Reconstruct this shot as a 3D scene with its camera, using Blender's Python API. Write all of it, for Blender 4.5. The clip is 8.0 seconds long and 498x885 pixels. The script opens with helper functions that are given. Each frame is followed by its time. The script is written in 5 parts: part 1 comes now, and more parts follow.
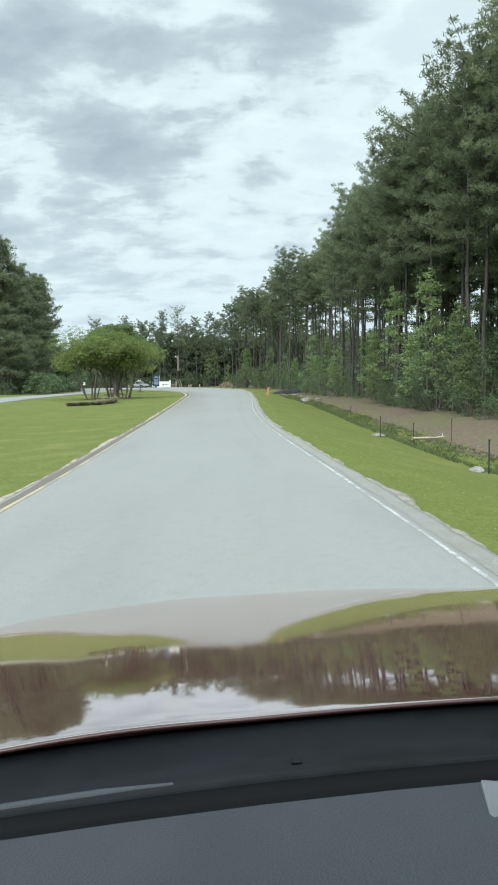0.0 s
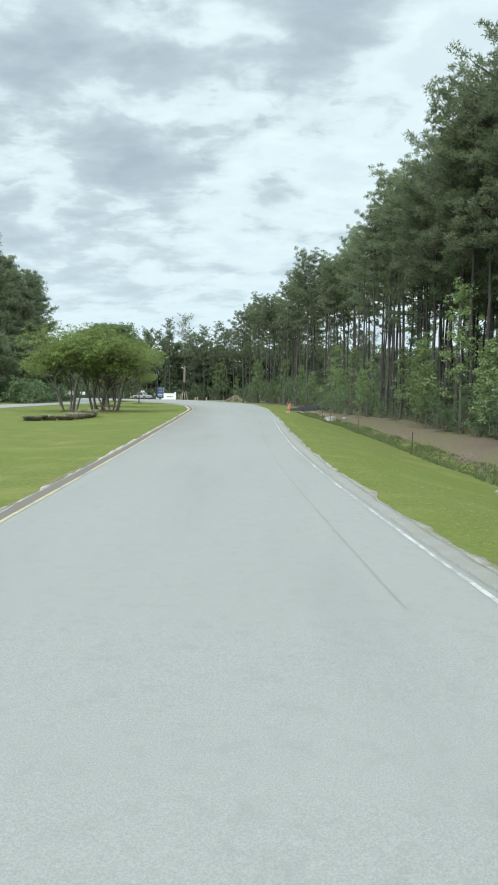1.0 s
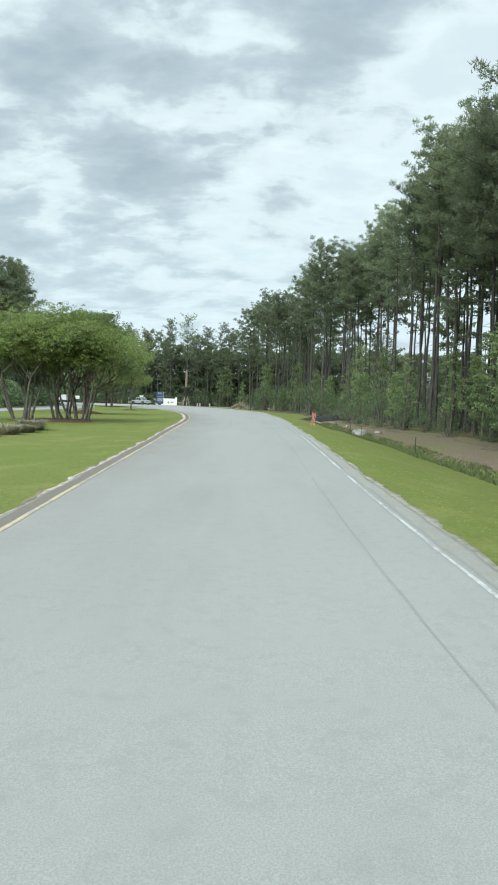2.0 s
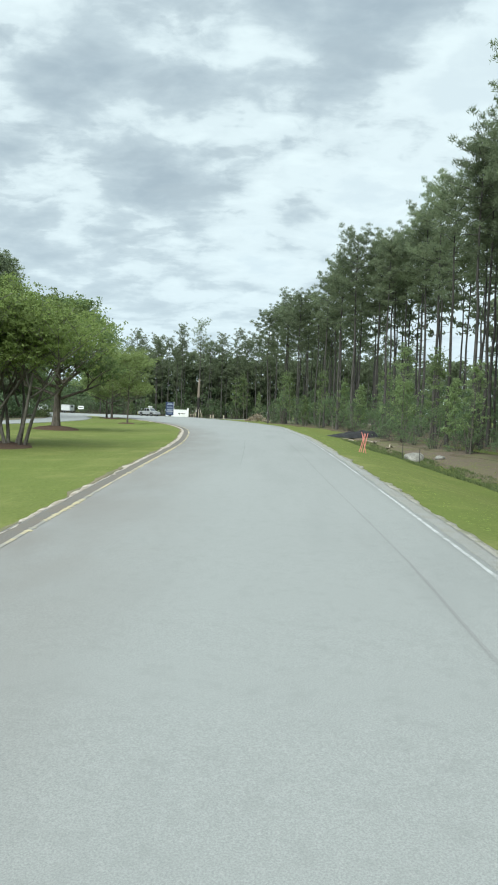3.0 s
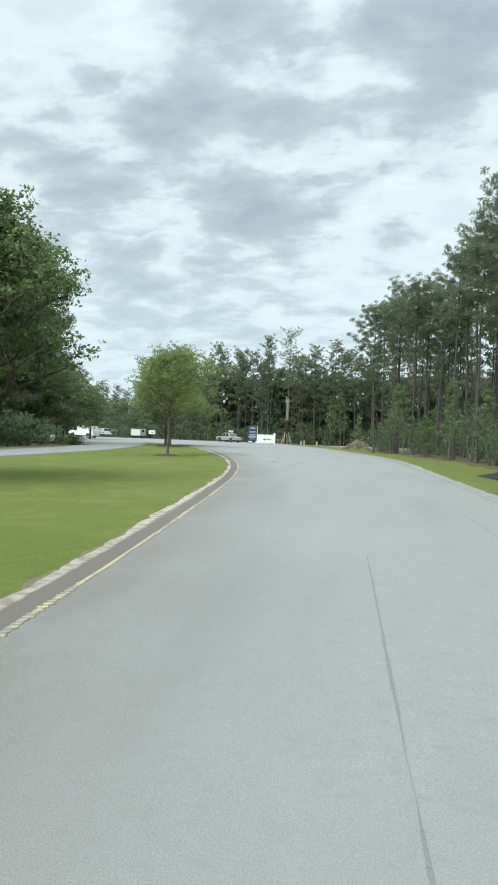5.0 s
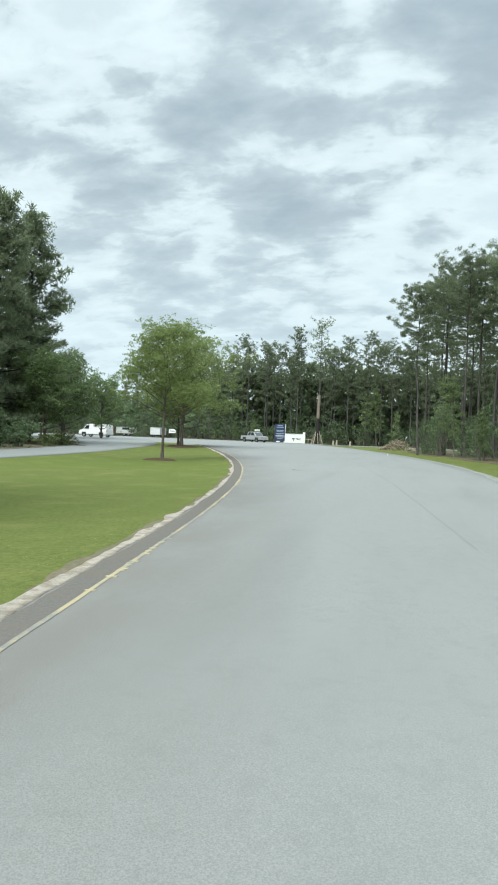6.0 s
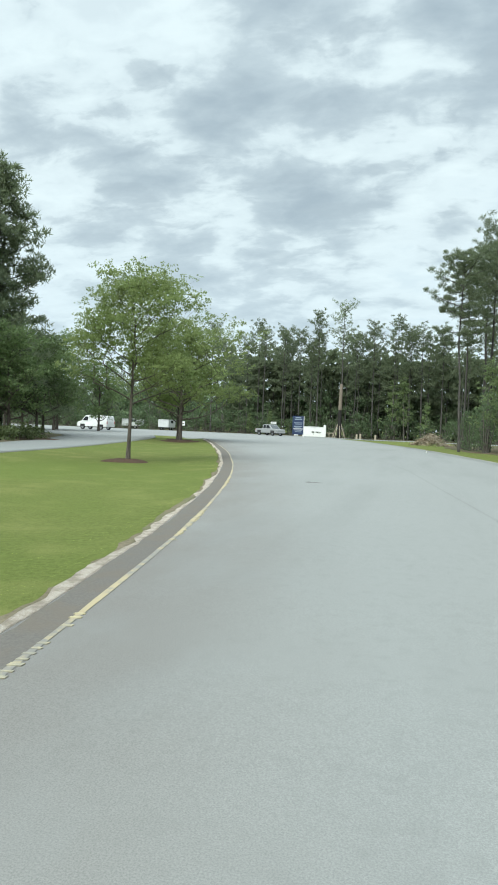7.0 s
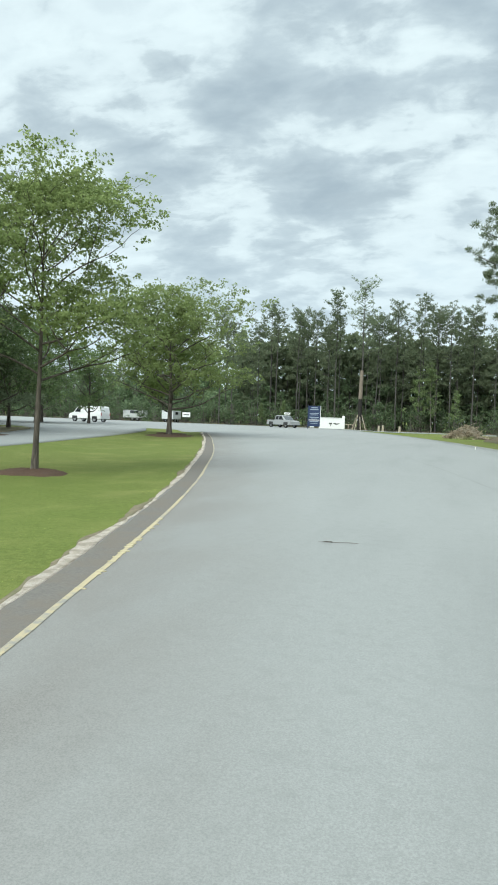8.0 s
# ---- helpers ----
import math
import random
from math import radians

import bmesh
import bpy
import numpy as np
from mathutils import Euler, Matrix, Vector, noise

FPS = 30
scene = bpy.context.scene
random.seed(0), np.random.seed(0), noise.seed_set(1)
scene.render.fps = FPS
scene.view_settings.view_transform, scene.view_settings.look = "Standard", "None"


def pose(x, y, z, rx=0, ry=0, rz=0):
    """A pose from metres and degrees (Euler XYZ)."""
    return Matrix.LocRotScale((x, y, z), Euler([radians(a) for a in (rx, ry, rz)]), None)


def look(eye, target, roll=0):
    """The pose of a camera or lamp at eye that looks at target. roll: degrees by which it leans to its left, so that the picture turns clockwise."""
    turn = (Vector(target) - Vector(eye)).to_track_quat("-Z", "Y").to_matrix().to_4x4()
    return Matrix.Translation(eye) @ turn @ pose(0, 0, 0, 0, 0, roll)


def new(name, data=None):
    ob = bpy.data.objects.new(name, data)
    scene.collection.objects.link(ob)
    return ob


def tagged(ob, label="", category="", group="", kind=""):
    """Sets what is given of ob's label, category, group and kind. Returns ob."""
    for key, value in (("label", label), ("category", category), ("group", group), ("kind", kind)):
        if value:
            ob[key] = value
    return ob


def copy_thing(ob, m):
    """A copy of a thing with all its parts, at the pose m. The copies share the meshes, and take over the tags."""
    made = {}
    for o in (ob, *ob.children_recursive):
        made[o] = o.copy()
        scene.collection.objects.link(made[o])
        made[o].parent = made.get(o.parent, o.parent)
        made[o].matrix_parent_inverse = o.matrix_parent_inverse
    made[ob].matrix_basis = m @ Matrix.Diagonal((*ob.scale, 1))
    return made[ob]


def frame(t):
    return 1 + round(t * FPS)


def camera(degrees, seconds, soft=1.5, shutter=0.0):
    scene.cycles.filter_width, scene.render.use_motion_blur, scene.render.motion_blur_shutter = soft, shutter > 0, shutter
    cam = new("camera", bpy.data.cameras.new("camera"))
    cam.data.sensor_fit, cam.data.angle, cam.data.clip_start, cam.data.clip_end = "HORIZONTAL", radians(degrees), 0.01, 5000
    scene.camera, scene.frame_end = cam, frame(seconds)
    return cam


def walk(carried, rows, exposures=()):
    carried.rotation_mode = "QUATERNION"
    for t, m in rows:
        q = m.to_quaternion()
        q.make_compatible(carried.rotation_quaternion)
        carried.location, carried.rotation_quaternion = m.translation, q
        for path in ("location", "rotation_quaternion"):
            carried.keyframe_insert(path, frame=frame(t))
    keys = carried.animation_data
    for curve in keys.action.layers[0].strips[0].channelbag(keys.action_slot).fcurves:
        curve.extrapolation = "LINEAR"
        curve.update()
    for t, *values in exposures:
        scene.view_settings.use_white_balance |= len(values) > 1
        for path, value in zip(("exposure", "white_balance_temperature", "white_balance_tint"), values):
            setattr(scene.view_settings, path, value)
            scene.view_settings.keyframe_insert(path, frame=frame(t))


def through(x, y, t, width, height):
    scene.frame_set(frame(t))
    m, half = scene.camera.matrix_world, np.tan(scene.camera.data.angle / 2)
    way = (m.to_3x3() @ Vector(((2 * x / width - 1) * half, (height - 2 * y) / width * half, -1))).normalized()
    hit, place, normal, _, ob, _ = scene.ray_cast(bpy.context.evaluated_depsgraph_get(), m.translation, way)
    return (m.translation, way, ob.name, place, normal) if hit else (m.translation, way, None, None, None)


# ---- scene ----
cam = camera(39.4, 8.0, 1.9)
# seconds, stops, kelvin, tint
EXPOSURES = [(0.0, 0.0, 6130, -1.0), (8.0, 0.0, 6130, -1.0)]
# seconds, eye, turn in degrees
PATH = [
    (0.0, 0.000, 0.000, 1.500, 84.974, 0.902, -0.185),
    (0.5, -0.354, 6.456, 1.446, 85.726, -0.054, 0.236),
    (1.0, -0.729, 13.147, 1.399, 86.181, -0.827, 0.432),
    (1.5, -1.143, 19.777, 1.336, 86.438, -1.446, 0.499),
    (3.0, -1.840, 40.795, 1.584, 87.592, -2.016, 2.105),
    (3.5, -2.134, 47.506, 1.589, 88.161, -2.090, 3.859),
    (4.0, -2.480, 54.060, 1.599, 88.685, -2.140, 5.948),
    (4.5, -2.826, 60.800, 1.644, 89.132, -2.028, 8.224),
    (5.0, -3.293, 66.895, 1.713, 89.370, -2.075, 9.932),
    (6.5, -5.102, 83.352, 1.699, 89.015, -2.211, 13.530),
    (7.0, -5.966, 88.868, 1.679, 88.582, -2.299, 14.219),
    (7.5, -6.833, 94.300, 1.641, 88.202, -2.238, 14.780),
    (8.0, -7.727, 99.591, 1.636, 87.845, -2.035, 15.612),
]
walk(cam, [(r[0], pose(*r[1:])) for r in PATH], EXPOSURES)
# ---- sky and sun: a bright broken overcast, the sun behind thin cloud ----
def make_world():
    world = bpy.data.worlds.new("overcast")
    scene.world = world
    world.use_nodes = True
    nt = world.node_tree
    nt.nodes.clear()
    N, L = nt.nodes.new, nt.links.new

    def math_node(op, a, b=None):
        n = N("ShaderNodeMath")
        n.operation = op
        for k, v in enumerate((a, b)):
            if v is None:
                continue
            if isinstance(v, (int, float)):
                n.inputs[k].default_value = v
            else:
                L(v, n.inputs[k])
        return n.outputs[0]

    def ramp(src, lo, hi):
        n = N("ShaderNodeMapRange")
        n.interpolation_type = "SMOOTHSTEP"
        L(src, n.inputs["Value"])
        n.inputs["From Min"].default_value, n.inputs["From Max"].default_value = lo, hi
        return n.outputs["Result"]

    def mix(f, a, b):
        n = N("ShaderNodeMix")
        n.data_type = "RGBA"
        for k, v in ((0, f), (6, a), (7, b)):
            if isinstance(v, (int, float)):
                n.inputs[k].default_value = v
            elif isinstance(v, tuple):
                n.inputs[k].default_value = (*v, 1)
            else:
                L(v, n.inputs[k])
        return n.outputs[2]

    coord = N("ShaderNodeTexCoord")
    sep = N("ShaderNodeSeparateXYZ")
    L(coord.outputs["Generated"], sep.inputs[0])
    up = math_node("MAXIMUM", sep.outputs["Z"], 0.0)
    # the cloud deck as a flat layer overhead
    den = math_node("ADD", up, 0.30)
    u, v = math_node("DIVIDE", sep.outputs["X"], den), math_node("DIVIDE", sep.outputs["Y"], den)
    comb = N("ShaderNodeCombineXYZ")
    L(u, comb.inputs[0])
    L(v, comb.inputs[1])

    # the wind tears the layer: its coordinates wander
    tear = N("ShaderNodeTexNoise")
    tear.inputs["Scale"].default_value, tear.inputs["Detail"].default_value = 6.0, 3
    L(comb.outputs[0], tear.inputs["Vector"])
    centre = N("ShaderNodeVectorMath")
    centre.operation = "SUBTRACT"
    L(tear.outputs["Color"], centre.inputs[0])
    centre.inputs[1].default_value = (0.5, 0.5, 0.5)
    torn = N("ShaderNodeVectorMath")
    torn.operation = "MULTIPLY_ADD"
    L(centre.outputs[0], torn.inputs[0])
    torn.inputs[1].default_value = (0.09, 0.05, 0.0)
    L(comb.outputs[0], torn.inputs[2])

    def cloud(scale, detail, rough, dist, off, stretch=(1, 1, 1)):
        m = N("ShaderNodeMapping")
        m.inputs["Location"].default_value = off
        m.inputs["Scale"].default_value = stretch
        L(torn.outputs[0], m.inputs["Vector"])
        n = N("ShaderNodeTexNoise")
        n.inputs["Scale"].default_value, n.inputs["Detail"].default_value = scale, detail
        n.inputs["Roughness"].default_value, n.inputs["Distortion"].default_value = rough, dist
        L(m.outputs[0], n.inputs["Vector"])
        return n.outputs["Fac"]

    big = cloud(2.2, 4, 0.50, 0.0, CLOUD_A, (0.9, 0.8, 1))
    fine = cloud(6.0, 8, 0.55, 0.0, CLOUD_B, (0.75, 1.0, 1))
    wisp = cloud(11.0, 7, 0.55, 0.0, CLOUD_C, (0.6, 1.0, 1))
    sky = N("ShaderNodeTexSky")
    sky.sky_type, sky.sun_disc = "NISHITA", False
    sky.sun_elevation, sky.sun_rotation = radians(SUN_UP), radians(SUN_TURN)
    haze = math_node("SUBTRACT", 1.0, ramp(up, 0.0, 0.35))
    thick = math_node("ADD", math_node("MULTIPLY", big, 0.24), math_node("MULTIPLY", fine, 0.76))
    # heavier banks of cloud, as directions and widths
    for x, y, z, lo, hi, w in CLOUD_BANKS:
        dot = N("ShaderNodeVectorMath")
        dot.operation = "DOT_PRODUCT"
        L(coord.outputs["Generated"], dot.inputs[0])
        dot.inputs[1].default_value = Vector((x, y, z)).normalized()
        thick = math_node("ADD", thick, math_node("MULTIPLY", ramp(dot.outputs["Value"], lo, hi), w))
    grey = math_node("ADD", math_node("MULTIPLY", ramp(thick, 0.42, 0.80), 0.72), math_node("MULTIPLY", ramp(thick, 0.53, 0.61), 0.22))
    white, dark = (9.1, 9.7, 10.2), (4.3, 4.95, 5.75)
    deck = mix(grey, white, dark)
    # small torn scraps of darker cloud under the deck
    scrap = math_node("MULTIPLY", ramp(wisp, 0.53, 0.62), ramp(thick, 0.45, 0.55))
    deck = mix(math_node("MULTIPLY", scrap, 0.45), deck, (5.0, 5.6, 6.3))
    # thin bright rims where the deck breaks up
    rims = math_node("MULTIPLY", ramp(wisp, 0.50, 0.36), ramp(thick, 0.62, 0.46))
    deck = mix(math_node("MULTIPLY", rims, 0.7), deck, (9.6, 10.2, 10.6))
    deck = mix(math_node("MULTIPLY", haze, 0.55), deck, (8.4, 9.3, 10.2))
    gap = math_node("MULTIPLY", ramp(thick, 0.47, 0.36), 0.12)
    full = mix(gap, deck, sky.outputs[0])
    # an overcast sky is brightest overhead
    lift = N("ShaderNodeVectorMath")
    lift.operation = "SCALE"
    L(full, lift.inputs[0])
    L(math_node("ADD", 1.0, math_node("MULTIPLY", ramp(up, 0.50, 0.95), 2.3)), lift.inputs["Scale"])
    full = lift.outputs[0]
    bg = N("ShaderNodeBackground")
    bg.inputs["Strength"].default_value = SKY_STRENGTH
    L(full, bg.inputs["Color"])
    out = N("ShaderNodeOutputWorld")
    L(bg.outputs[0], out.inputs["Surface"])


SKY_STRENGTH, SUN_UP, SUN_TURN = 0.095, 46, 198
CLOUD_A, CLOUD_B, CLOUD_C = (7.9, 4.6, 0.0), (2.1, 0.7, 0.0), (0.9, 3.3, 0.0)
CLOUD_BANKS = [(-0.30, 0.92, 0.26, 0.955, 0.9995, 0.07), (0.05, 0.88, 0.48, 0.991, 0.9995, 0.13), (0.11, 0.885, 0.47, 0.993, 0.9998, 0.06), (-0.23, 0.90, 0.38, 0.975, 0.9995, 0.075), (0.35, 0.91, 0.38, 0.965, 0.999, -0.11)]
make_world()
sun_data = bpy.data.lights.new("sun", "SUN")
sun_data.energy, sun_data.angle, sun_data.color = 4.9, radians(48), (1.0, 0.96, 0.9)
sun = new("sun", sun_data)
# the sky's sun_rotation turns from +y towards +x
az = radians(SUN_TURN)
sun.matrix_world = look((0, 0, 60), (-60 * math.sin(az) * math.cos(radians(SUN_UP)), -60 * math.cos(az) * math.cos(radians(SUN_UP)), 60 - 60 * math.sin(radians(SUN_UP))))


# ---- materials ----
class Mat:
    """A node material with a Principled base and short helpers."""

    def __init__(self, name, rough=0.8, metal=0.0, spec=0.5):
        self.m = bpy.data.materials.new(name)
        self.m.use_nodes = True
        self.nt = self.m.node_tree
        self.b = self.nt.nodes["Principled BSDF"]
        self.b.inputs["Roughness"].default_value = rough
        self.b.inputs["Metallic"].default_value = metal
        self.b.inputs["Specular IOR Level"].default_value = spec

    def node(self, kind):
        return self.nt.nodes.new(kind)

    def link(self, a, b):
        self.nt.links.new(a, b)

    def where(self, space="Object"):
        return self.node("ShaderNodeTexCoord").outputs[space]

    def place(self):
        return self.node("ShaderNodeNewGeometry").outputs["Position"]

    def noise(self, vec, scale, detail=4, rough=0.55, stretch=None, dist=0.0):
        if stretch:
            mp = self.node("ShaderNodeMapping")
            mp.inputs["Scale"].default_value = stretch
            self.link(vec, mp.inputs["Vector"])
            vec = mp.outputs[0]
        n = self.node("ShaderNodeTexNoise")
        n.inputs["Scale"].default_value, n.inputs["Detail"].default_value = scale, detail
        n.inputs["Roughness"].default_value, n.inputs["Distortion"].default_value = rough, dist
        self.link(vec, n.inputs["Vector"])
        return n.outputs["Fac"]

    def ramp(self, src, lo, hi, to0=0.0, to1=1.0):
        n = self.node("ShaderNodeMapRange")
        n.interpolation_type = "SMOOTHSTEP"
        self.link(src, n.inputs["Value"])
        for k, v in (("From Min", lo), ("From Max", hi), ("To Min", to0), ("To Max", to1)):
            n.inputs[k].default_value = v
        return n.outputs["Result"]

    def mix(self, f, a, b, blend="MIX"):
        n = self.node("ShaderNodeMix")
        n.data_type, n.blend_type = "RGBA", blend
        for k, v in ((0, f), (6, a), (7, b)):
            if isinstance(v, (int, float)):
                n.inputs[k].default_value = v
            elif isinstance(v, tuple):
                n.inputs[k].default_value = (*v, 1)
            else:
                self.link(v, n.inputs[k])
        return n.outputs[2]

    def calc(self, op, a, b):
        n = self.node("ShaderNodeMath")
        n.operation = op
        for k, v in ((0, a), (1, b)):
            if isinstance(v, (int, float)):
                n.inputs[k].default_value = v
            else:
                self.link(v, n.inputs[k])
        return n.outputs[0]

    def colour(self, c):
        if isinstance(c, tuple):
            self.b.inputs["Base Color"].default_value = (*c, 1)
        else:
            self.link(c, self.b.inputs["Base Color"])
        return self

    def bump(self, height, strength=0.3, distance=0.02):
        n = self.node("ShaderNodeBump")
        n.inputs["Strength"].default_value, n.inputs["Distance"].default_value = strength, distance
        self.link(height, n.inputs["Height"])
        self.link(n.outputs[0], self.b.inputs["Normal"])
        return self


def two_tone(name, a, b, scale, rough=0.8, bump=0.2, fine=6.0, metal=0.0, spec=0.4, space="Object"):
    m = Mat(name, rough, metal, spec)
    p = m.where(space)
    f = m.noise(p, scale, 5)
    g = m.noise(p, scale * fine, 3)
    m.colour(m.mix(m.ramp(m.calc("ADD", m.calc("MULTIPLY", f, 0.65), m.calc("MULTIPLY", g, 0.35)), 0.35, 0.65), a, b))
    m.bump(g, bump, 0.01)
    return m.m


def leaf_mat(name, a, b, c, through=0.35, rough=0.6):
    """Foliage: each leaf takes its own tone, light comes through it."""
    m = Mat(name, rough, 0, 0.25)
    geo = m.node("ShaderNodeNewGeometry")
    rnd = geo.outputs["Random Per Island"]
    ob = m.node("ShaderNodeObjectInfo").outputs["Random"]
    n = m.noise(geo.outputs["Position"], 0.35, 2)
    col = m.mix(m.ramp(rnd, 0.0, 1.0), a, b)
    col = m.mix(m.calc("MULTIPLY", m.ramp(n, 0.4, 0.65), 0.6), col, c)
    hsv = m.node("ShaderNodeHueSaturation")
    m.link(m.calc("ADD", m.calc("MULTIPLY", ob, 0.5), 0.75), hsv.inputs["Value"])
    m.link(col, hsv.inputs["Color"])
    col = hsv.outputs[0]
    m.colour(col)
    tr = m.node("ShaderNodeBsdfTranslucent")
    m.link(col, tr.inputs["Color"])
    mx = m.node("ShaderNodeMixShader")
    mx.inputs[0].default_value = through
    m.link(m.b.outputs[0], mx.inputs[1])
    m.link(tr.outputs[0], mx.inputs[2])
    m.link(mx.outputs[0], m.nt.nodes["Material Output"].inputs["Surface"])
    return m.m


def bark_mat(name, a, b, scale=3.0):
    m = Mat(name, 0.9, 0, 0.2)
    p = m.where()
    f = m.noise(p, scale, 6, 0.65, (3.0, 3.0, 0.5), 0.6)
    g = m.noise(p, scale * 0.12, 3)
    col = m.mix(m.ramp(f, 0.35, 0.65), a, b)
    col = m.mix(m.calc("MULTIPLY", m.ramp(g, 0.4, 0.7), 0.5), col, tuple(0.6 * v for v in a))
    m.colour(col).bump(f, 0.7, 0.04)
    return m.m


def asphalt_mat(name="worn_asphalt", base=(0.185, 0.188, 0.182)):
    m = Mat(name, 0.82, 0, 0.35)
    p = m.place()
    grit = m.noise(p, 120, 3, 0.7)
    speck = m.noise(p, 45, 2, 0.6)
    wear = m.noise(p, 0.45, 5, 0.6, (1.6, 0.22, 1))
    patch = m.noise(p, 0.12, 3)
    clot = m.noise(p, 7.0, 4, 0.65)
    lo, hi = tuple(v * 0.82 for v in base), tuple(v * 1.20 for v in base)
    col = m.mix(m.ramp(grit, 0.3, 0.7), lo, hi)
    col = m.mix(m.calc("MULTIPLY", m.ramp(speck, 0.6, 0.74), 0.25), col, (0.29, 0.285, 0.27))
    col = m.mix(m.calc("MULTIPLY", m.ramp(wear, 0.45, 0.75), 0.42), col, tuple(v * 0.72 for v in base))
    col = m.mix(m.calc("MULTIPLY", m.ramp(patch, 0.45, 0.7), 0.3), col, tuple(v * 1.15 for v in base))
    col = m.mix(m.calc("MULTIPLY", m.ramp(clot, 0.48, 0.72), 0.33), col, tuple(v * 0.78 for v in base))
    # patchy darker, browner tone towards the left edge of the lane
    surface_mask = m.node("ShaderNodeAttribute")
    surface_mask.attribute_name = "surface_mask"
    amount = m.calc("MULTIPLY", surface_mask.outputs["Fac"], m.ramp(m.noise(p, 1.1, 5, 0.6, (1.0, 0.4, 1)), 0.25, 0.65, 0.45, 1.0))
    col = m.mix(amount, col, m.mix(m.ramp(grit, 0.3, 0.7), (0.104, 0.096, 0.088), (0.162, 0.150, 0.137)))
    m.colour(col).bump(grit, 0.35, 0.003)
    return m.m


def grass_ground_mat():
    m = Mat("mown_grass", 0.95, 0, 0.1)
    p = m.place()
    fine = m.noise(p, 14, 4, 0.7)
    mid = m.noise(p, 0.7, 5, 0.6)
    big = m.noise(p, 0.09, 4)
    col = m.mix(m.ramp(fine, 0.3, 0.7), (0.074, 0.090, 0.023), (0.122, 0.138, 0.041))
    col = m.mix(m.calc("MULTIPLY", m.ramp(mid, 0.45, 0.72), 0.5), col, (0.175, 0.172, 0.062))
    col = m.mix(m.calc("MULTIPLY", m.ramp(big, 0.4, 0.65), 0.4), col, (0.080, 0.112, 0.022))
    m.colour(col).bump(fine, 0.8, 0.04)
    return m.m


def earth_mat(name, a, b, c, scale=0.6, relief=0.8):
    m = Mat(name, 0.97, 0, 0.1)
    p = m.place()
    f = m.noise(p, scale, 6, 0.65)
    g = m.noise(p, scale * 18, 4, 0.7)
    col = m.mix(m.ramp(g, 0.3, 0.7), a, b)
    col = m.mix(m.calc("MULTIPLY", m.ramp(f, 0.42, 0.62), 0.7), col, c)
    m.colour(col).bump(g, relief, 0.03)
    return m.m


def worn_paint(name, col, under, cover=0.5):
    m = Mat(name, 0.75, 0, 0.35)
    p = m.place()
    f = m.noise(p, 6, 6, 0.75)
    g = m.noise(p, 0.6, 3)
    s = m.calc("ADD", m.calc("MULTIPLY", f, 0.55), m.calc("MULTIPLY", g, 0.45))
    m.colour(m.mix(m.ramp(s, cover, cover + 0.12), col, under)).bump(f, 0.3, 0.005)
    return m.m


def flat_mat(name, col, rough=0.5, metal=0.0, vary=0.12, scale=6.0, spec=0.5):
    return two_tone(name, tuple(v * (1 - vary) for v in col), tuple(min(1, v * (1 + vary)) for v in col), scale, rough, 0.05, 5.0, metal, spec)


M_GRASS = grass_ground_mat()
M_ASPHALT = asphalt_mat()
M_ASPHALT_EDGE = earth_mat("broken_dark_asphalt", (0.106, 0.098, 0.090), (0.134, 0.123, 0.112), (0.128, 0.110, 0.092), 2.2, 0.25)
M_SAND = earth_mat("sandy_edge", (0.31, 0.270, 0.228), (0.49, 0.438, 0.380), (0.20, 0.170, 0.130), 5.0)
M_GRIT = earth_mat("gritty_shoulder", (0.195, 0.194, 0.185), (0.268, 0.264, 0.250), (0.215, 0.206, 0.182), 3.0)
M_FRINGE = earth_mat("greyish_sand", (0.225, 0.212, 0.185), (0.350, 0.330, 0.295), (0.17, 0.165, 0.105), 5.0)
M_DIRT = earth_mat("bare_dirt", (0.085, 0.066, 0.051), (0.138, 0.109, 0.084), (0.100, 0.102, 0.045), 0.30)
M_MULCH = earth_mat("pine_straw", (0.050, 0.033, 0.024), (0.098, 0.064, 0.046), (0.066, 0.046, 0.034), 2.0)
M_VERGE = earth_mat("dull_straw_verge", (0.115, 0.095, 0.066), (0.175, 0.150, 0.105), (0.105, 0.110, 0.055), 0.8)
M_FOREST = earth_mat("forest_floor", (0.07, 0.055, 0.038), (0.13, 0.10, 0.07), (0.07, 0.085, 0.04), 0.5)
M_WHITE_LINE = worn_paint("worn_white_paint", (0.34, 0.34, 0.335), (0.195, 0.196, 0.19), 0.43)
M_YELLOW_LINE = worn_paint("worn_yellow_paint", (0.315, 0.265, 0.165), (0.18, 0.172, 0.155), 0.45)
M_YELLOW_BAR = worn_paint("thick_yellow_paint", (0.36, 0.315, 0.195), (0.22, 0.205, 0.165), 0.47)
M_PINE_BARK = bark_mat("pine_bark", (0.046, 0.043, 0.040), (0.105, 0.097, 0.090))
M_GREY_BARK = bark_mat("smooth_grey_bark", (0.085, 0.078, 0.066), (0.170, 0.156, 0.135), 5.0)
M_DARK_BARK = bark_mat("dark_oak_bark", (0.055, 0.048, 0.040), (0.14, 0.12, 0.10))
M_NEEDLE = leaf_mat("pine_needles", (0.122, 0.154, 0.090), (0.224, 0.256, 0.152), (0.168, 0.204, 0.116), 0.6)
M_SPRING = leaf_mat("spring_leaves", (0.180, 0.232, 0.082), (0.310, 0.370, 0.145), (0.230, 0.296, 0.108), 0.6)
M_SAPLING = leaf_mat("young_wood_leaves", (0.145, 0.200, 0.085), (0.250, 0.310, 0.140), (0.190, 0.250, 0.108), 0.55)
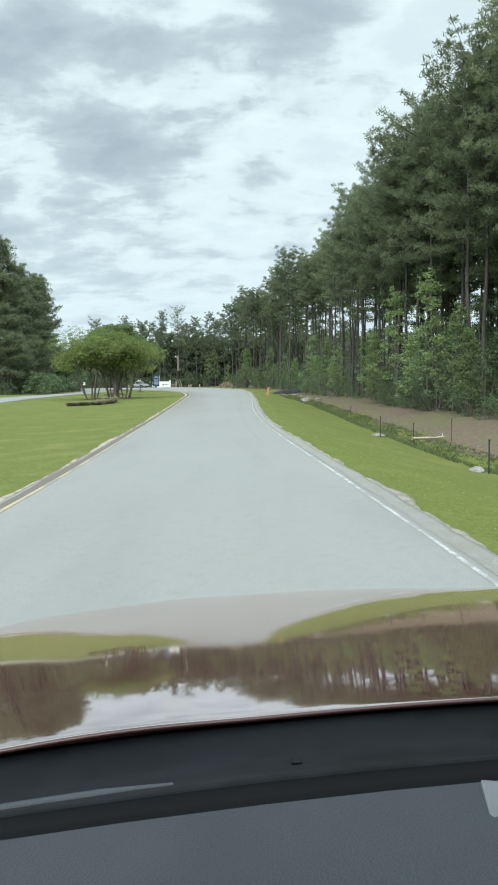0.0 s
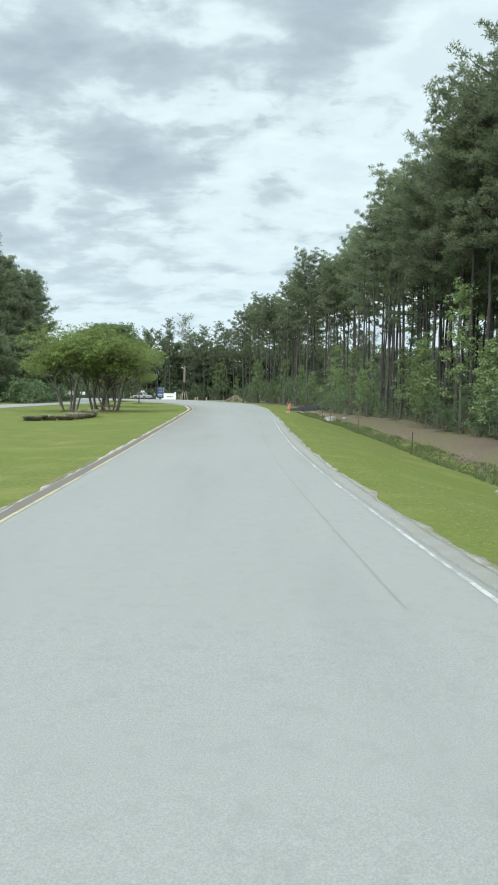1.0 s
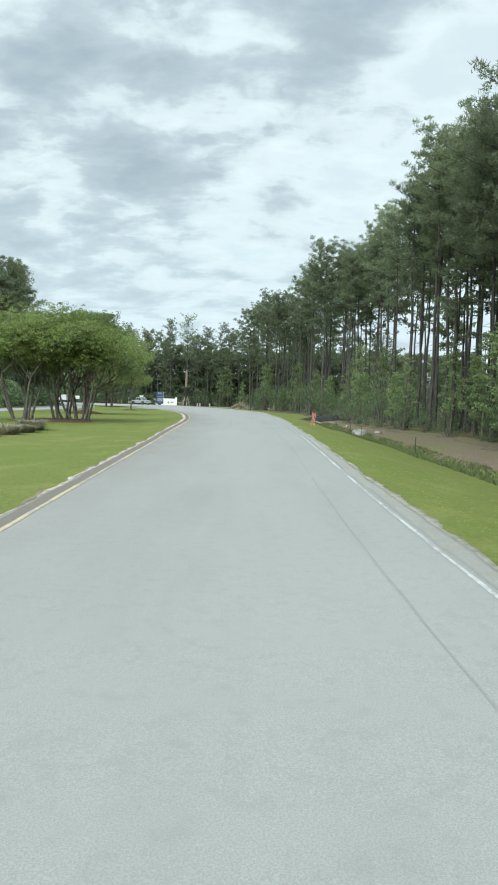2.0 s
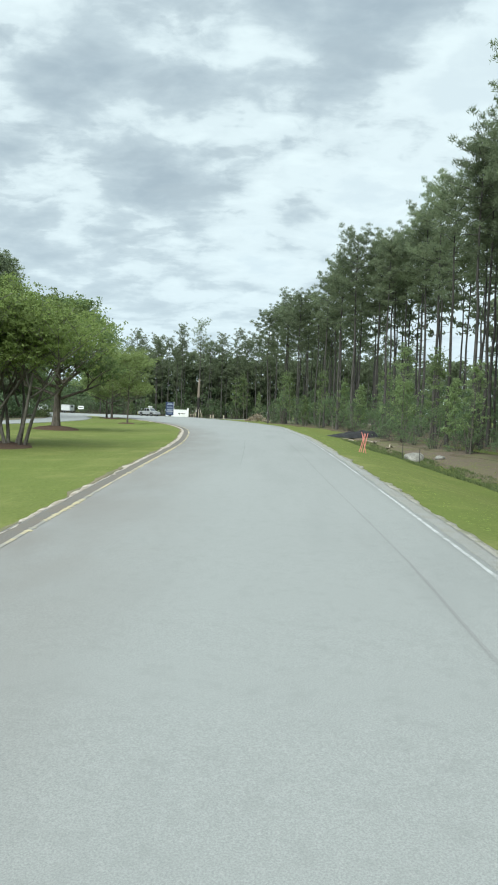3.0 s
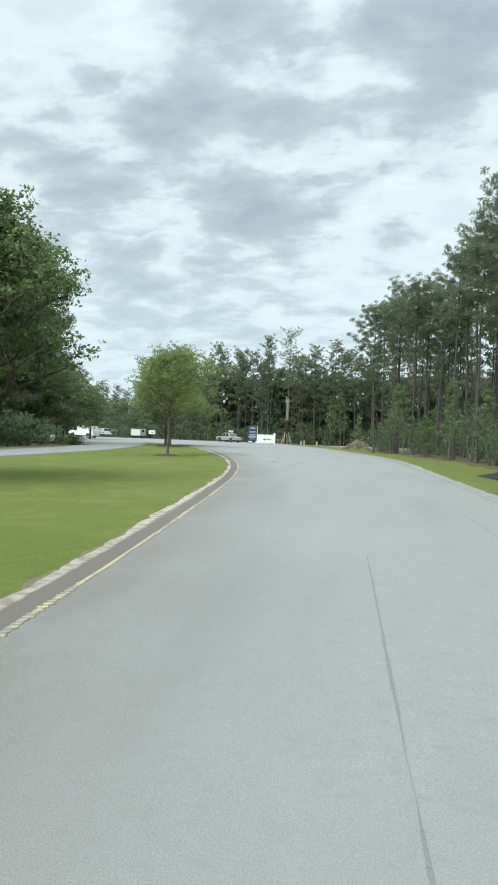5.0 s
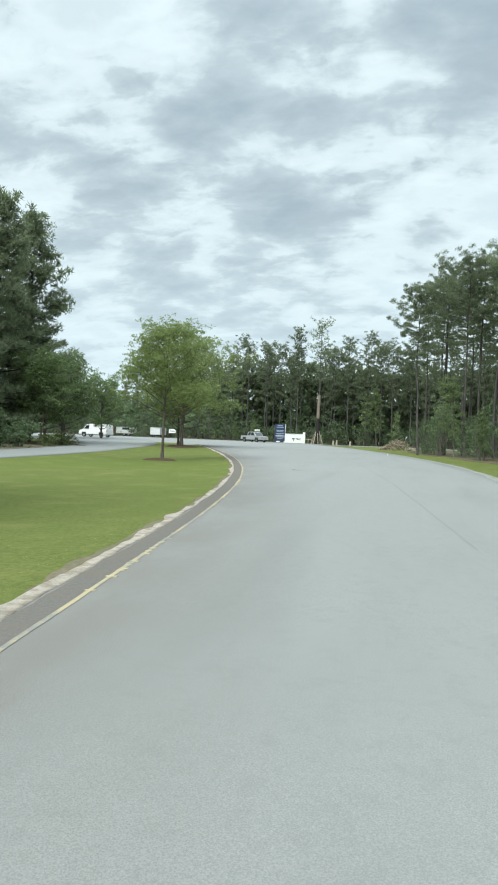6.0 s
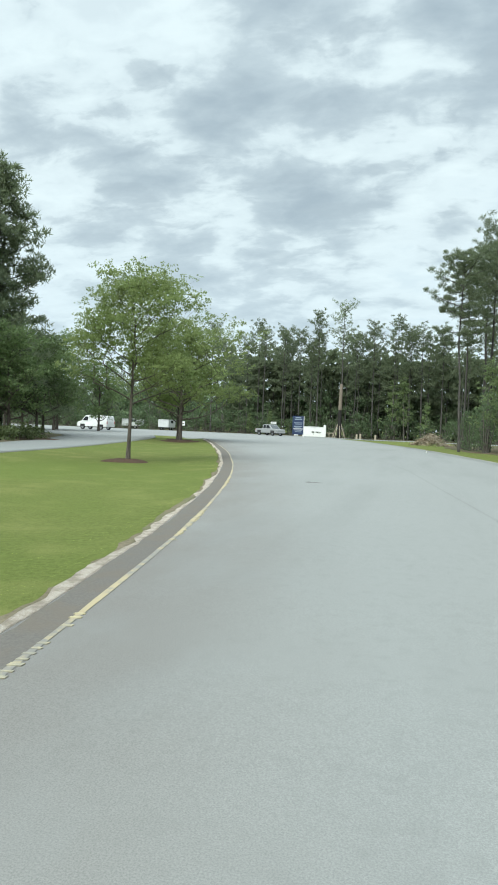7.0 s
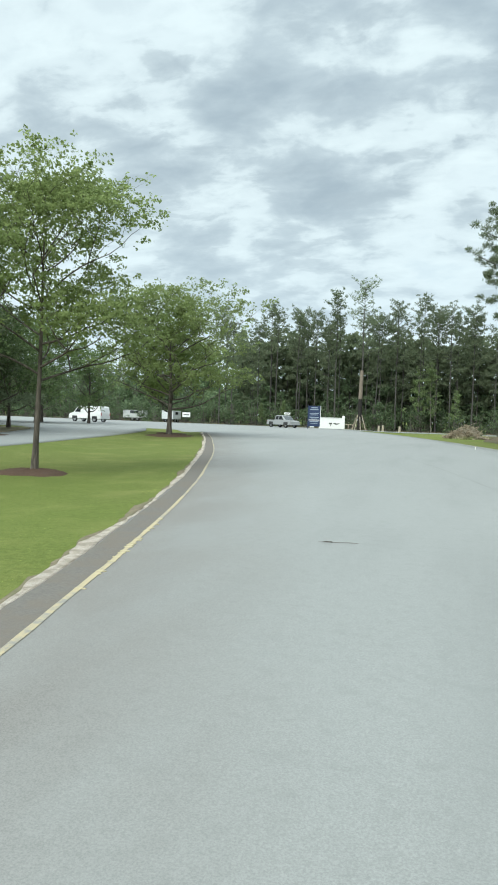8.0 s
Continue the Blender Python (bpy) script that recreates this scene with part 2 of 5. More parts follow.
M_CRAPE = leaf_mat("yellow_green_leaves", (0.112, 0.152, 0.048), (0.205, 0.252, 0.082), (0.154, 0.202, 0.064), 0.52)
M_OAK = leaf_mat("oak_leaves", (0.080, 0.118, 0.048), (0.158, 0.205, 0.086), (0.112, 0.160, 0.062), 0.48)
M_UNDER = leaf_mat("undergrowth_leaves", (0.088, 0.132, 0.068), (0.175, 0.228, 0.116), (0.125, 0.175, 0.088), 0.5)
M_REED = leaf_mat("ditch_weeds", (0.062, 0.086, 0.034), (0.125, 0.150, 0.062), (0.100, 0.122, 0.050), 0.4)
M_SEAM = asphalt_mat("dark_seam", (0.162, 0.162, 0.158))
M_STREAK = asphalt_mat("dark_streak", (0.140, 0.141, 0.138))
M_DEBRIS = two_tone("pale_stone", (0.12, 0.115, 0.10), (0.27, 0.26, 0.235), 2.2, 0.92, 0.6)
M_PALE_WOOD = flat_mat("bleached_wood", (0.30, 0.26, 0.20), 0.85, 0, 0.2, 5.0)
M_POST = flat_mat("dark_steel_post", (0.05, 0.05, 0.045), 0.7, 0.3)
M_ORANGE = flat_mat("orange_flagging", (0.62, 0.22, 0.19), 0.7, 0, 0.15)
M_TARP = two_tone("black_plastic", (0.009, 0.009, 0.010), (0.026, 0.026, 0.028), 3.0, 0.75, 0.6, 6.0, 0.0, 0.2)
M_WHITE = flat_mat("white_paint", (0.62, 0.62, 0.61), 0.45, 0, 0.05)
M_DULL_SILVER = flat_mat("dull_silver_paint", (0.27, 0.275, 0.275), 0.35, 0.3, 0.06)
M_NAVY = flat_mat("navy_sign_paint", (0.014, 0.027, 0.070), 0.4, 0, 0.1)
M_RUBBER = flat_mat("black_rubber", (0.018, 0.018, 0.018), 0.8, 0, 0.15)
M_RIM = flat_mat("alloy_rim", (0.45, 0.45, 0.46), 0.35, 0.8, 0.1)
M_CAR_GLASS = flat_mat("dark_car_glass", (0.02, 0.024, 0.026), 0.06, 0, 0.1, 2.0, 0.8)
M_RED_LAMP = flat_mat("red_lamp", (0.35, 0.02, 0.02), 0.3)
M_GREY_TRIM = flat_mat("grey_plastic_trim", (0.30, 0.30, 0.31), 0.5, 0, 0.1)
M_DRY = leaf_mat("dry_grass_blades", (0.17, 0.155, 0.11), (0.30, 0.275, 0.20), (0.18, 0.18, 0.11), 0.4)
M_BRUSH = leaf_mat("dead_brush_leaves", (0.22, 0.17, 0.12), (0.38, 0.31, 0.23), (0.24, 0.21, 0.14), 0.35)
M_GREYLEAF = leaf_mat("sparse_grey_leaves", (0.125, 0.150, 0.080), (0.225, 0.240, 0.130), (0.160, 0.190, 0.090), 0.45)
M_BLADE = leaf_mat("grass_blades", (0.170, 0.205, 0.046), (0.250, 0.290, 0.075), (0.200, 0.240, 0.055), 0.6)


def car_paint():
    m = Mat("maroon_metallic_paint", 0.5, 0.4, 0.4)
    p = m.where()
    f = m.noise(p, 900, 1)
    # uneven dust on the lacquer
    surface_mask = m.noise(p, 5, 5)
    m.colour(m.mix(m.ramp(f, 0.3, 0.7), (0.034, 0.014, 0.014), (0.056, 0.024, 0.023)))
    m.b.inputs["Coat Weight"].default_value = 0.15
    m.b.inputs["Coat IOR"].default_value = 1.9
    m.link(m.ramp(surface_mask, 0.3, 0.8, 0.012, 0.035), m.b.inputs["Coat Roughness"])
    return m.m


def dash_mat():
    m = Mat("grained_grey_dash", 0.62, 0, 0.35)
    p = m.where()
    w = m.node("ShaderNodeTexVoronoi")
    w.inputs["Scale"].default_value = 700
    m.link(p, w.inputs["Vector"])
    f = m.noise(p, 4, 3)
    m.colour(m.mix(m.ramp(f, 0.3, 0.7), (0.028, 0.031, 0.037), (0.038, 0.042, 0.050))).bump(w.outputs["Distance"], 0.35, 0.0012)
    return m.m


def hood_mat():
    m = Mat("polished_maroon_hood", 0.07, 1.0, 0.6)
    # thin uneven dust on the hood
    surface_mask = m.noise(m.where(), 6, 5)
    m.colour(m.mix(m.ramp(surface_mask, 0.3, 0.7), (0.60, 0.56, 0.555), (0.66, 0.62, 0.615)))
    m.link(m.ramp(surface_mask, 0.3, 0.8, 0.03, 0.07), m.b.inputs["Roughness"])
    # the maroon undercoat shows through the lacquer's gloss
    under = m.node("ShaderNodeBsdfDiffuse")
    under.inputs["Color"].default_value = (0.26, 0.14, 0.118, 1)
    mx = m.node("ShaderNodeMixShader")
    mx.inputs[0].default_value = 0.14
    m.link(m.b.outputs[0], mx.inputs[1])
    m.link(under.outputs[0], mx.inputs[2])
    m.link(mx.outputs[0], m.nt.nodes["Material Output"].inputs["Surface"])
    return m.m


M_HOOD = hood_mat()
M_PAINT = car_paint()
M_DASH = dash_mat()
M_COWL = two_tone("black_cowl_plastic", (0.004, 0.0045, 0.0055), (0.008, 0.009, 0.011), 8.0, 0.6, 0.1, 6.0, 0.0, 0.12)
M_DASH_TRIM = flat_mat("satin_grey_trim", (0.16, 0.165, 0.175), 0.45, 0.2, 0.1)
M_BAND = flat_mat("matt_black_band", (0.004, 0.004, 0.005), 0.9, 0, 0.1, 6.0, 0.1)
M_SIGN_TEXT = flat_mat("faded_sign_lettering", (0.26, 0.30, 0.36), 0.6, 0, 0.1)
M_TAN_BARK = bark_mat("stripped_tan_bark", (0.145, 0.120, 0.096), (0.235, 0.200, 0.160), 4.0)
M_CHAR = bark_mat("charred_bark", (0.012, 0.011, 0.010), (0.035, 0.032, 0.030), 4.0)
M_TRAILER = flat_mat("dull_trailer_paint", (0.42, 0.43, 0.43), 0.5, 0, 0.15)


# ---- building helpers ----
def mesh_from(name, verts, quads=None, tris=None, mats=(), smooth=False, mat_index=None):
    """A mesh from arrays of places and of corner numbers."""
    verts = np.asarray(verts, dtype=np.float32).reshape(-1, 3)
    quads = np.zeros((0, 4), np.int32) if quads is None else np.asarray(quads, np.int32).reshape(-1, 4)
    tris = np.zeros((0, 3), np.int32) if tris is None else np.asarray(tris, np.int32).reshape(-1, 3)
    me = bpy.data.meshes.new(name)
    me.vertices.add(len(verts))
    me.vertices.foreach_set("co", verts.ravel())
    me.loops.add(quads.size + tris.size)
    me.loops.foreach_set("vertex_index", np.concatenate([quads.ravel(), tris.ravel()]))
    me.polygons.add(len(quads) + len(tris))
    starts = np.concatenate([np.arange(len(quads)) * 4, quads.size + np.arange(len(tris)) * 3])
    me.polygons.foreach_set("loop_start", starts.astype(np.int32))
    if mat_index is not None:
        me.polygons.foreach_set("material_index", np.asarray(mat_index, np.int32))
    me.update(calc_edges=True)
    if smooth:
        me.polygons.foreach_set("use_smooth", np.ones(len(me.polygons), bool))
    for m in mats if isinstance(mats, (list, tuple)) else [mats]:
        me.materials.append(m)
    me.validate()
    return me


def part(name, data, material, parent, label=""):
    """Links a bmesh or a mesh as one mesh object under a thing or a part."""
    if isinstance(data, bmesh.types.BMesh):
        me = bpy.data.meshes.new(name)
        data.to_mesh(me)
        data.free()
        data = me
    if material is not None and not data.materials:
        data.materials.append(material)
    ob = new(name, data)
    ob.parent = parent
    return tagged(ob, label) if label else ob


def thing(name, label, category, at=None, group="", kind=""):
    ob = new(name)
    ob.empty_display_size = 0.2
    if at is not None:
        ob.matrix_basis = at
    return tagged(ob, label, category, group, kind)


def box(bm, x0, x1, y0, y1, z0, z1, bevel=0.0):
    vs = [bm.verts.new((x, y, z)) for z in (z0, z1) for x, y in ((x0, y0), (x1, y0), (x1, y1), (x0, y1))]
    fs = [bm.faces.new([vs[i] for i in f]) for f in ((3, 2, 1, 0), (4, 5, 6, 7), (0, 1, 5, 4), (1, 2, 6, 5), (2, 3, 7, 6), (3, 0, 4, 7))]
    if bevel:
        es = {e for f in fs for e in f.edges}
        bmesh.ops.bevel(bm, geom=list(es), offset=bevel, segments=2, affect="EDGES", profile=0.6)
    return bm


def boxes(*rows, bevel=0.0):
    bm = bmesh.new()
    for r in rows:
        box(bm, *r, bevel=bevel)
    return bm


def tube(points, radii, sides=8, cap=True):
    """Places and quads of a round tube along points."""
    pts = np.asarray(points, float)
    rad = np.broadcast_to(np.asarray(radii, float), (len(pts),))
    d = np.gradient(pts, axis=0)
    d /= np.linalg.norm(d, axis=1)[:, None] + 1e-9
    ref = np.where(np.abs(d[:, 2:3]) > 0.9, np.array([[1.0, 0, 0]]), np.array([[0, 0, 1.0]]))
    ref = np.broadcast_to(ref[len(ref) // 2], d.shape)
    u = np.cross(ref, d)
    u /= np.linalg.norm(u, axis=1)[:, None] + 1e-9
    w = np.cross(d, u)
    a = np.arange(sides) / sides * 2 * np.pi
    ring = u[:, None] * np.cos(a)[None, :, None] + w[:, None] * np.sin(a)[None, :, None]
    v = (pts[:, None] + ring * rad[:, None, None]).reshape(-1, 3)
    i, j = np.meshgrid(np.arange(len(pts) - 1), np.arange(sides), indexing="ij")
    k = (j + 1) % sides
    q = np.stack([i * sides + j, i * sides + k, (i + 1) * sides + k, (i + 1) * sides + j], -1).reshape(-1, 4)
    return v, q


def joined(pieces):
    """Several (places, faces) as one."""
    vs, fs, n = [], [], 0
    for v, f in pieces:
        vs.append(v)
        fs.append(np.asarray(f) + n)
        n += len(v)
    return np.concatenate(vs), np.concatenate(fs)


def tube_part(name, points, radii, material, parent, sides=8, label=""):
    v, q = tube(points, radii, sides)
    return part(name, mesh_from(name, v, q, mats=material, smooth=True), None, parent, label)


# ---- the lie of the land ----
# the road's right white line and left yellow line, as x over y
WHITE = ([-60, -20, 0, 7, 11, 17.3, 22.5, 28.8, 37, 48, 57, 63, 76, 86, 91, 97, 105, 118, 129, 142, 160, 180, 193, 210],
         [3.4, 2.5, 2.0, 1.75, 1.5, 1.17, 0.8, 0.48, 0.3, 0.36, 0.34, 0.25, 0.12, 0.05, -0.03, -0.33, -0.6, -1.1, -2.2, -4.2, -7.7, -13.0, -17.5, -24.0])
YELLOW = ([-60, -20, 8, 11.3, 14, 18.6, 23.3, 32, 48, 55, 59, 66, 72, 78, 86, 90, 94, 101.6, 112, 126, 144, 158],
          [-1.6, -2.4, -3.03, -3.15, -3.3, -3.58, -3.75, -4.0, -4.68, -5.07, -5.25, -5.48, -5.88, -6.50, -7.4, -7.93, -8.5, -9.85, -12.3, -16.5, -22.7, -28.0])
ROLL = ([-60, 0, 20, 41, 54, 67, 83, 100, 118, 140, 160, 190, 215, 240],
        [0.0, 0.0, -0.13, 0.05, 0.1, 0.2, 0.2, 0.14, 0.15, 0.1, 0.1, 0.1, 0.1, 0.1])
# the carriageway the other way: its edge towards the island, and its far edge
BACK_NEAR = ([-60, 20, 55, 79, 97, 110, 118, 125, 137, 141, 150, 158, 166], [-17.5, -18.3, -19.4, -20.8, -21.9, -22.5, -23.3, -24.6, -27.4, -28.3, -30.6, -33.6, -37.5])
BACK_FAR = ([-60, 20, 55, 72, 97, 104, 120, 124, 134, 142, 148, 153, 158], [-22.8, -23.6, -24.7, -25.2, -26.0, -26.4, -28.7, -29.3, -32.6, -36.0, -38.5, -43.0, -51.0])


def curve(table, y):
    """A smooth run through a table of places."""
    ks, vs = np.asarray(table[0], float), np.asarray(table[1], float)
    y = np.asarray(y, float)
    return sum(np.interp(y + o, ks, vs) for o in (-4.0, -2.0, 0.0, 2.0, 4.0)) / 5.0


def smooth01(x):
    x = np.clip(x, 0, 1)
    return x * x * (3 - 2 * x)


def lumps(x, y, size, seed=0.0):
    return (np.sin(x / size + seed) * np.cos(y / size * 1.13 - seed * 1.7) + 0.5 * np.sin(x / size * 2.3 - y / size * 1.9 + seed * 3.1)) / 1.5


def ground_z(x, y):
    """Height of the land: the road's swells, the island's shallow swale, the ditch beside the road."""
    x, y = np.asarray(x, float), np.asarray(y, float)
    base = curve(ROLL, y)
    d = x - curve(WHITE, y) - 0.5
    deep = np.interp(y, [0, 95, 130, 150], [1.0, 1.0, 0.55, 0.1])
    ditch = -1.05 * smooth01(d / 5.6) - 0.30 * np.exp(-((d - 6.6) / 0.9) ** 2) + 0.35 * smooth01((d - 7.5) / 6.0)
    out = base + deep * np.where(d > 0, ditch, 0)
    out = out + 0.035 * lumps(x, y, 3.1) * smooth01((d - 1) / 3)
    # the island
    l, r = curve(BACK_NEAR, y), curve(YELLOW, y) - 0.35
    w = np.clip(np.minimum(r - x, x - l), 0, 6)
    out = out + np.where((x < r) & (x > l) & (y < 162), -0.13 * smooth01(w / 3.0) + 0.02 * lumps(x, y, 2.3, 1.0) * smooth01(w), 0)
    return out


def grid_sheet(xs, ys):
    gx, gy = np.meshgrid(xs, ys, indexing="xy")
    v = np.stack([gx, gy, ground_z(gx, gy)], -1).reshape(-1, 3)
    n = len(xs)
    i, j = np.meshgrid(np.arange(len(ys) - 1), np.arange(n - 1), indexing="ij")
    q = np.stack([i * n + j, i * n + j + 1, (i + 1) * n + j + 1, (i + 1) * n + j], -1).reshape(-1, 4)
    return v, q


xs = np.concatenate([[-3000, -1500, -700, -350, -200, -130], np.arange(-90, -32, 2.0), np.arange(-32, 22, 0.6), np.arange(22, 60, 2.0), [70, 100, 200, 400, 900, 1800, 3000]])
ys = np.concatenate([[-3000, -1500, -700, -300, -120, -60], np.arange(-30, 170, 0.75), np.arange(170, 260, 2.5), [280, 350, 600, 1200, 2000, 3500]])
gv, gq = grid_sheet(xs, ys)
gv[:, 2] -= 0.012
ground = tagged(new("ground", mesh_from("ground", gv, gq, mats=M_GRASS, smooth=True)), "bright green mown grass on gently rolling ground", "ground", kind="structure")


def rough_line(ys, seed):
    """An uneven run: random bays and nibbles at several sizes."""
    rr = np.random.default_rng(int(seed * 10) + 3)
    out = np.zeros(len(ys))
    for step, amp in ((9.0, 0.25), (2.7, 0.4), (0.9, 0.5), (0.4, 0.45), (0.16, 0.25)):
        ks = np.arange(ys.min() - step, ys.max() + 2 * step, step)
        out += amp * np.interp(ys, ks, rr.normal(0, 1, len(ks)))
    return out


def strip(left, right, ys, lift, cols=6, ragged=(0, 0), seed=0.0, skirt=True):
    """A band of ground cover between two edges given as functions of y."""
    ys = np.asarray(ys, float)
    l, r = left(ys), right(ys)
    l = l + ragged[0] * rough_line(ys, seed)
    r = r + ragged[1] * rough_line(ys, seed + 50)
    u = np.linspace(0, 1, cols)
    x = l[:, None] + (r - l)[:, None] * u
    y = np.repeat(ys[:, None], cols, 1)
    z = ground_z(x, y) + lift
    if skirt:
        x = np.concatenate([x[:, :1], x, x[:, -1:]], 1)
        y = np.concatenate([y[:, :1], y, y[:, :1]], 1)
        z = np.concatenate([z[:, :1] - lift - 0.08, z, z[:, -1:] - lift - 0.08], 1)
        cols += 2
    v = np.stack([x, y, z], -1).reshape(-1, 3)
    i, j = np.meshgrid(np.arange(len(ys) - 1), np.arange(cols - 1), indexing="ij")
    q = np.stack([i * cols + j, i * cols + j + 1, (i + 1) * cols + j + 1, (i + 1) * cols + j], -1).reshape(-1, 4)
    return v, q


def white_at(o):
    return lambda y: curve(WHITE, y) + o


def yellow_at(o):
    return lambda y: curve(YELLOW, y) + o


def rim_left(y, more=0.0):
    """The asphalt's left edge: broader beyond the yellow line round the bend."""
    return curve(YELLOW, y) - np.interp(y, [0, 50, 66, 95, 120], [0.19, 0.25, 0.29, 0.35, 0.44]) - more


LONG = np.arange(-40, 158.1, 1.0)
FINE = np.concatenate([np.arange(-4, 130, 0.12), np.arange(130, 158, 0.8)])

# the approach road, opening into a wide mouth at the crossing
v1, q1 = strip(rim_left, white_at(0.28), LONG, 0.02, 14)


def mouth_left(y):
    return np.interp(y, [158, 163, 168, 176, 190, 204, 212], [-28.45, -33.2, -52.0, -62.0, -72.0, -95.0, -110.0])


v2, q2 = strip(mouth_left, lambda y: np.maximum(curve(WHITE, y) + 0.28, -24.0), np.arange(158, 212.1, 1.0), 0.02, 24)
rv, rq = joined([(v1, q1), (v2, q2)])
road = tagged(new("road", mesh_from("road", rv, rq, mats=M_ASPHALT, smooth=False)), "pale worn grey asphalt road, widening to a junction", "road", kind="structure")
# weight of the darker brown tone, fading away from the yellow line
surface_mask = road.data.attributes.new("surface_mask", "FLOAT", "POINT")
surface_mask.data.foreach_set("value", np.where(rv[:, 1] < 157, np.clip(0.95 - (rv[:, 0] - curve(YELLOW, rv[:, 1])) / 2.3, 0, 0.9) * smooth01((rv[:, 1] - 20) / 30), 0.0))
bv, bq = strip(lambda y: curve(BACK_FAR, y), lambda y: curve(BACK_NEAR, y), np.arange(-40, 158.1, 1.0), 0.02, 8)
back_road = tagged(new("road_back", mesh_from("road_back", bv, bq, mats=M_ASPHALT)), "pale grey asphalt carriageway beyond the grass island", "road", kind="structure")
lv, lq = strip(lambda y: np.full_like(y, -52.5), lambda y: curve(BACK_NEAR, y) + 0.05, np.arange(153, 169.1, 1.0), 0.010, 14)
link = tagged(new("road_link", mesh_from("road_link", lv, lq, mats=M_ASPHALT)), "pale asphalt apron where the carriageway meets the junction", "road", kind="structure")
cv, cq = strip(lambda y: np.full_like(y, -24.2), lambda y: np.full_like(y, 60.0), np.arange(203, 211.1, 1.0), 0.016, 30)
cross = tagged(new("road_cross", mesh_from("road_cross", cv, cq, mats=M_ASPHALT)), "grey asphalt side road along the wood", "road", kind="structure")


def ground_cover(name, bands, mat, label, category):
    v, q = joined(bands)
    return tagged(new(name, mesh_from(name, v, q, mats=mat, smooth=True)), label, category, kind="structure")


ground_cover("pavement_edge", [strip(lambda y: rim_left(y, -0.04), yellow_at(0.0), FINE[FINE < 156], 0.0222, 3, (0.02, 0), 1.0, False)], M_ASPHALT_EDGE,
             "darker broken asphalt edge beside the yellow line", "road edge")
ground_cover("gritty_shoulder", [strip(white_at(0.09), white_at(0.33), FINE, 0.0232, 5, (0.02, 0.03), 4.0)], M_GRIT, "gritty grey-beige shoulder along the white line", "verge")
ground_cover("sandy_verge", [strip(lambda y: rim_left(y, np.interp(y, [0, 48, 66, 85, 100], [0.03, 0.04, 0.08, 0.13, 0.08])), lambda y: rim_left(y, -np.interp(y, [0, 48, 62, 74, 84, 110], [0.0, 0.01, 0.055, 0.055, 0.03, 0.035])), FINE, 0.0236, 4, (0.060, 0.022), 2.0)], M_SAND, "pale sandy strip along the asphalt's edge", "verge")
ground_cover("bare_soil_edge", [strip(lambda y: rim_left(y, np.interp(y, [0, 66, 85, 100], [0.10, 0.14, 0.20, 0.16])), lambda y: rim_left(y, 0.02), FINE, 0.006, 3, (0.065, 0.0), 12.0)], M_VERGE,
             "thin brown line of bare soil between sand and grass", "verge")
ground_cover("sandy_fringe", [strip(white_at(0.29), white_at(0.41), FINE, 0.0180, 3, (0.04, 0.065), 14.0)], M_FRINGE, "pale gravelly fringe along the grass", "verge")
ground_cover("edge_line_white", [strip(white_at(-0.025), white_at(0.025), FINE[FINE < 110], 0.0222, 2, (0.006, 0.006), 7.0, False)], M_WHITE_LINE, "worn white edge line", "road marking")
ground_cover("edge_line_yellow", [strip(yellow_at(0.0), yellow_at(0.055), FINE, 0.0246, 2, (0.006, 0.006), 9.0, False)], M_YELLOW_LINE, "worn yellow edge line", "road marking")
# raised cross bars of thicker yellow paint, left where the line is least worn
bars = []
rb = np.random.default_rng(17)
for y in np.arange(46.0, 110.0, 0.105):
    if rb.uniform() < 0.50 + 0.45 * math.sin(y * 0.9) + (0.3 if 57 < y < 73 else -0.25):
        a, b = float(curve(YELLOW, y)) - rb.uniform(0.0, 0.02), float(curve(YELLOW, y)) + rb.uniform(0.060, 0.092)
        h, w = rb.uniform(0.0265, 0.0285), rb.uniform(0.02, 0.05)
        q = [(a, y, 0), (b, y + 0.02, 0), (b, y + 0.02 + w, 0), (a, y + w, 0)]
        vs = [(px, py, float(ground_z(px, py)) + 0.018) for px, py, _ in q] + [(px, py, float(ground_z(px, py)) + h) for px, py, _ in q]
        bars.append((np.array(vs), np.array([(4, 5, 6, 7), (0, 1, 5, 4), (1, 2, 6, 5), (2, 3, 7, 6), (3, 0, 4, 7)])))
for f in ground_cover("edge_line_bars", bars, M_YELLOW_BAR, "raised pale yellow bars on the edge line", "road marking").data.polygons:
    f.use_smooth = False
ground_cover("pavement_seam", [strip(white_at(-0.74), white_at(-0.715), np.arange(18, 40, 0.4), 0.0222, 2, (0.006, 0.006), 1.0, False),
                               strip(lambda y: np.interp(y, [40, 48, 59, 70, 75, 85], [-0.42, -0.4, -0.7, -1.0, -1.1, -1.5]), lambda y: np.interp(y, [40, 48, 59, 70, 75, 85], [-0.42, -0.4, -0.7, -1.0, -1.1, -1.5]) + 0.03, np.arange(40, 85, 0.4), 0.0222, 2, (0.006, 0.006), 2.0, False),
                               strip(lambda y: np.interp(y, [88, 96, 102, 110, 116, 122, 130], [-3.35, -4.1, -4.7, -5.75, -6.5, -7.6, -9.3]), lambda y: np.interp(y, [88, 96, 102, 110, 116, 122, 130], [-3.35, -4.1, -4.7, -5.75, -6.5, -7.6, -9.3]) + 0.05, np.arange(88, 130, 0.4), 0.0222, 2, (0.006, 0.006), 3.0, False)],
             M_SEAM, "thin dark seams in the worn asphalt", "road seam")
